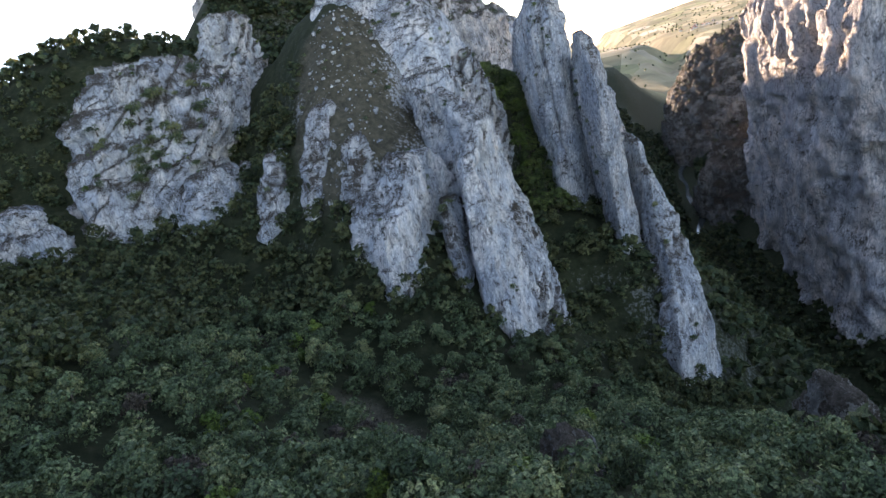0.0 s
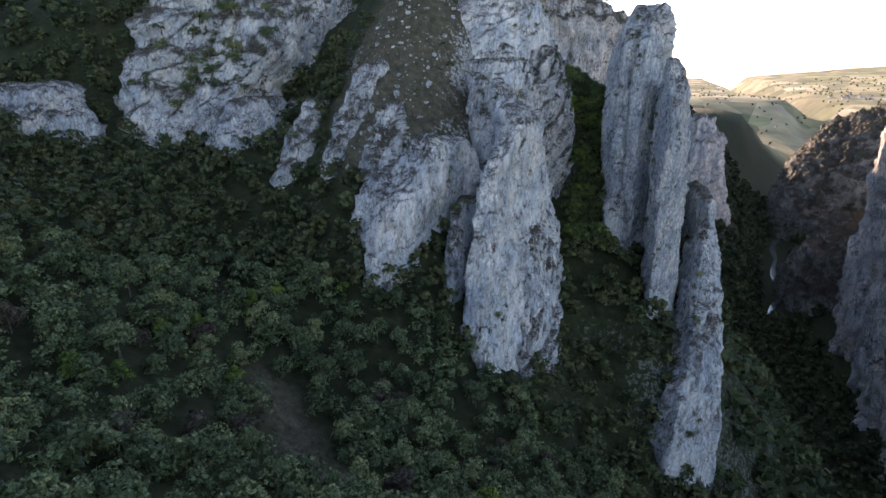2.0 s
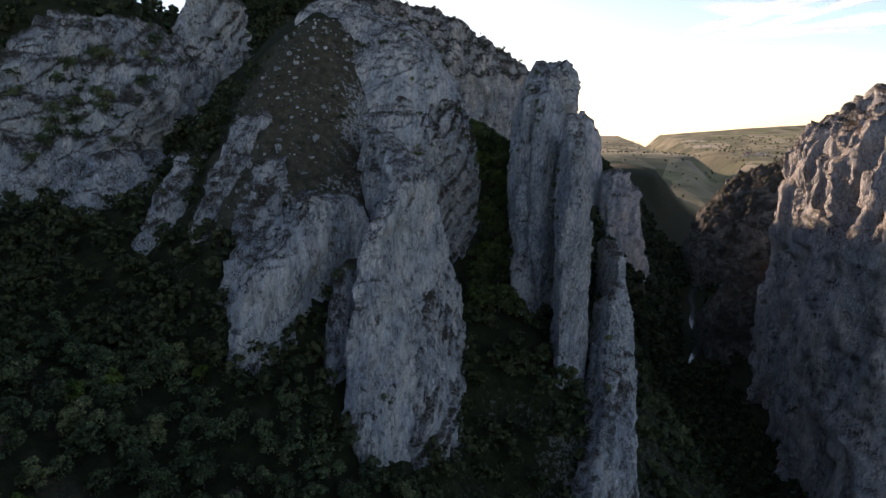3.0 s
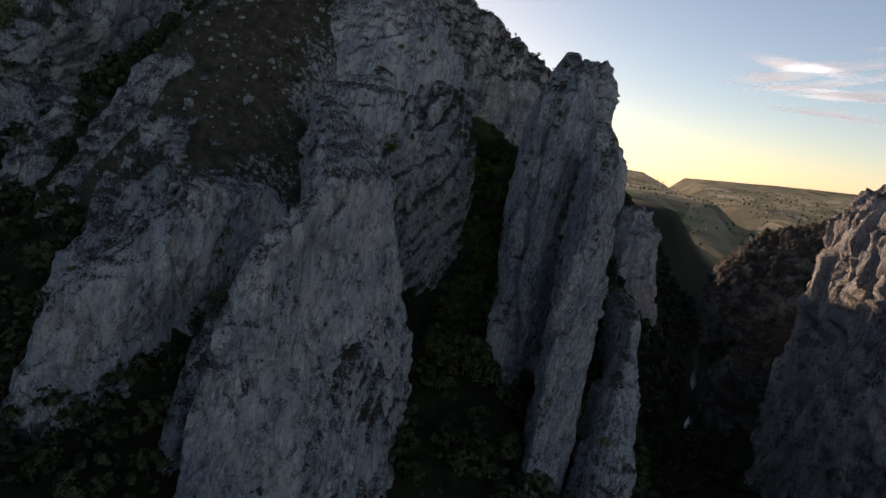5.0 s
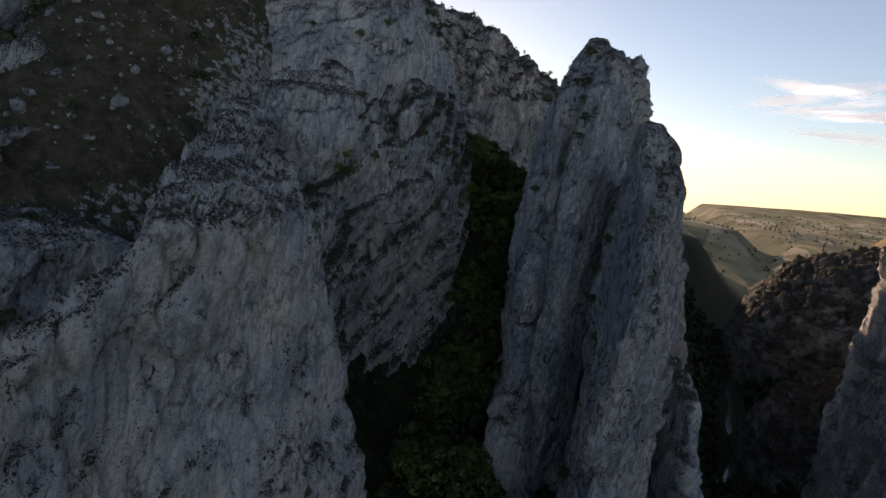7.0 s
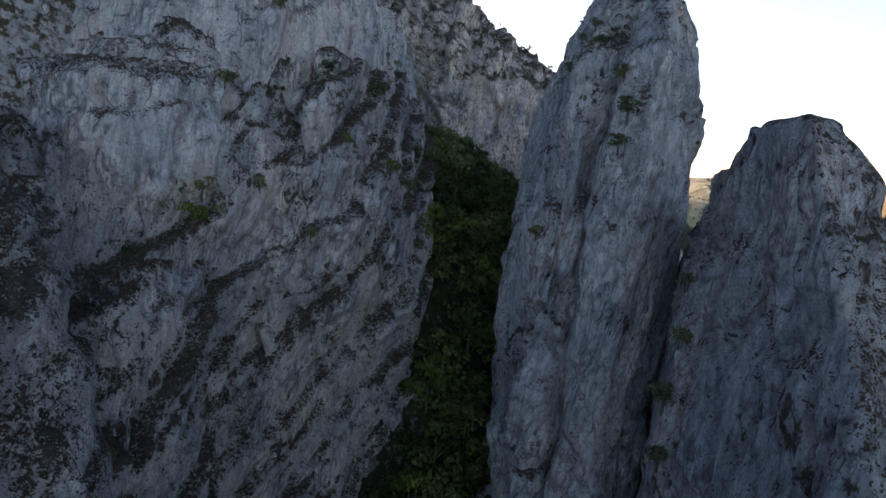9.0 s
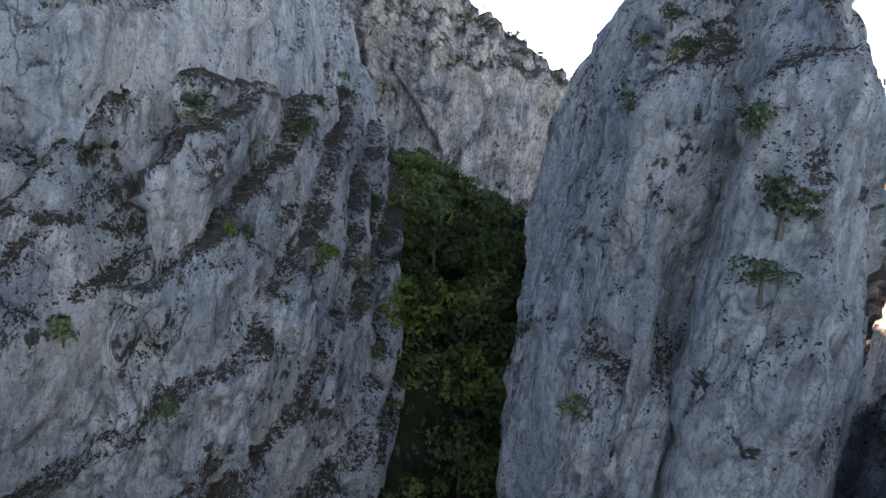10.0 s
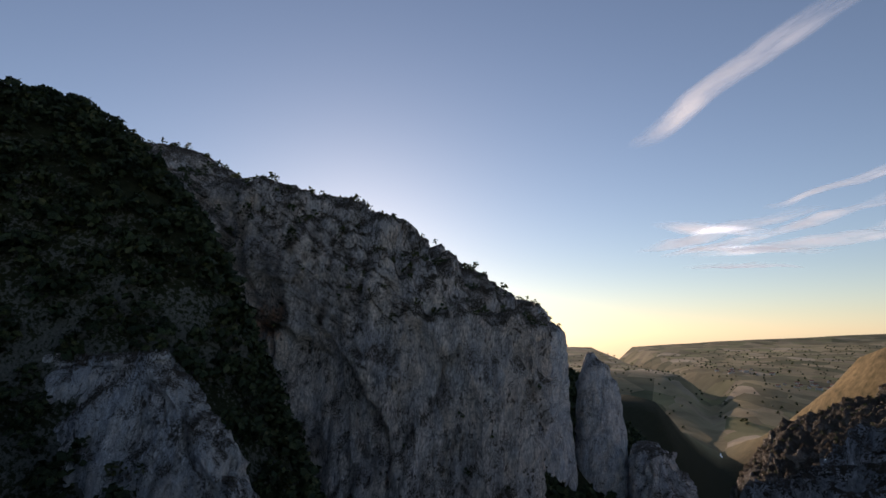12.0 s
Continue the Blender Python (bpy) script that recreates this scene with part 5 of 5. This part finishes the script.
def house_meshes(w, d, h):
    x, y = w / 2, d / 2
    walls = mesh_of("walls", [(-x, -y, -2), (x, -y, -2), (x, y, -2), (-x, y, -2), (-x, -y, h), (x, -y, h), (x, y, h), (-x, y, h), (-x, 0, h + y * 0.8), (x, 0, h + y * 0.8)],
                    [(0, 1, 5, 4), (2, 3, 7, 6), (1, 2, 6, 9), (3, 0, 4, 8), (1, 9, 5, 5), (3, 8, 7, 7)][:2] + [(1, 2, 6, 5), (3, 0, 4, 7), (5, 6, 9, 9), (7, 4, 8, 8)], [PLASTER], smooth=False)
    e, t = 0.6, 0.3
    top = h + y * 0.8
    low = h - e * 0.8
    rv, rf = [], []
    for side in (-1, 1):
        b = len(rv)
        for z in (0, t):
            rv += [(-x - e, side * (y + e), low + z), (x + e, side * (y + e), low + z), (x + e, 0, top + z), (-x - e, 0, top + z)]
        rf += [(b, b + 1, b + 2, b + 3), (b + 4, b + 5, b + 6, b + 7), (b, b + 1, b + 5, b + 4), (b + 1, b + 2, b + 6, b + 5), (b + 3, b, b + 4, b + 7)]
    roof = mesh_of("roof", rv, rf, [TILES], smooth=False)
    return walls, roof


HOUSES = [house_meshes(14, 9, 4.5), house_meshes(20, 10, 5), house_meshes(11, 8, 6.5)]
hr = np.random.default_rng(91)
for cx, cy, count in ((1010, 2950, 16), (1085, 2450, 14), (1240, 2560, 5)):
    for n in range(count):
        x, y = cx + hr.normal() * 75, cy + hr.normal() * 60
        z = float(height(np.array([x]), np.array([y]))[0])
        walls, roof = HOUSES[int(hr.integers(0, 3))]
        ob = tagged(new("house"), "small pale plastered house with a tiled gable roof", "house", "village houses")
        ob.location, ob.rotation_euler = (x, y, z), (0, 0, hr.uniform(0, 3.1))
        part("walls", walls, ob)
        part("roof", roof, ob)


# ---- high thin clouds ----
def cloud_material(stretch):
    m, n, l, bsdf = nodes_of("cirrus")
    tc = n.new("ShaderNodeTexCoord")
    body = tex_noise(n, l, tc.outputs["UV"], 1.0, 8, 0.62, stretch)
    sep = n.new("ShaderNodeSeparateXYZ")
    l.new(tc.outputs["UV"], sep.inputs[0])
    def fade(v):
        return maths(n, l, "MULTIPLY", maths(n, l, "MULTIPLY", v, maths(n, l, "SUBTRACT", 1.0, v)), 4.0)
    edge = maths(n, l, "MULTIPLY", fade(sep.outputs[0]), fade(sep.outputs[1]))
    dens = ramp(n, l, maths(n, l, "MULTIPLY", body, edge), [(0.20, (0, 0, 0)), (0.52, (0.8, 0.8, 0.8))])
    clear = n.new("ShaderNodeBsdfTransparent")
    lit = n.new("ShaderNodeBsdfTranslucent")
    lit.inputs[0].default_value = (0.95, 0.95, 0.95, 1)
    dif = n.new("ShaderNodeBsdfDiffuse")
    dif.inputs[0].default_value = (0.95, 0.95, 0.95, 1)
    # weak emission brightens the streaks, standing in for sunlight on the cloud
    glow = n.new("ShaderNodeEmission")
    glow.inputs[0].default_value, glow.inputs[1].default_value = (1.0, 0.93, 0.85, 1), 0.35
    add = n.new("ShaderNodeAddShader")
    l.new(lit.outputs[0], add.inputs[0])
    l.new(dif.outputs[0], add.inputs[1])
    ms = n.new("ShaderNodeMixShader")
    l.new(dens, ms.inputs[0])
    l.new(clear.outputs[0], ms.inputs[1])
    added_glow = n.new("ShaderNodeAddShader")
    l.new(add.outputs[0], added_glow.inputs[0])
    l.new(glow.outputs[0], added_glow.inputs[1])
    l.new(added_glow.outputs[0], ms.inputs[2])
    l.new(ms.outputs[0], n["Material Output"].inputs[0])
    return m


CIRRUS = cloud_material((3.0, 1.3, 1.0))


def cloud(x0, y0, x1, y1, wide, z):
    """A gently rumpled streak of cloud between two places."""
    k, w = 40, 6
    u, v = np.meshgrid(np.linspace(0, 1, k), np.linspace(0, 1, w))
    along, across = np.array([x1 - x0, y1 - y0]), np.array([-(y1 - y0), x1 - x0])
    across = across / np.linalg.norm(across) * wide
    px = x0 + along[0] * u + across[0] * (v - 0.5)
    py = y0 + along[1] * u + across[1] * (v - 0.5)
    p = np.stack([px, py, z + 0 * u], -1).reshape(-1, 3)
    p[:, 2] += 18 * fbm(p / 260, 2, 77)
    i = (np.arange(w - 1)[:, None] * k + np.arange(k - 1)).ravel()
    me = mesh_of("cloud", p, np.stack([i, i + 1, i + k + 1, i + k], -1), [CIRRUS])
    layer = me.uv_layers.new(name="UVMap")
    idx = np.empty(len(me.loops), np.int32)
    me.loops.foreach_get("vertex_index", idx)
    layer.data.foreach_set("uv", np.stack([u.ravel()[idx], v.ravel()[idx]], -1).astype(np.float32).ravel())
    return tagged(new("cloud", me), "thin white streak of high cloud", "cloud", kind="structure")


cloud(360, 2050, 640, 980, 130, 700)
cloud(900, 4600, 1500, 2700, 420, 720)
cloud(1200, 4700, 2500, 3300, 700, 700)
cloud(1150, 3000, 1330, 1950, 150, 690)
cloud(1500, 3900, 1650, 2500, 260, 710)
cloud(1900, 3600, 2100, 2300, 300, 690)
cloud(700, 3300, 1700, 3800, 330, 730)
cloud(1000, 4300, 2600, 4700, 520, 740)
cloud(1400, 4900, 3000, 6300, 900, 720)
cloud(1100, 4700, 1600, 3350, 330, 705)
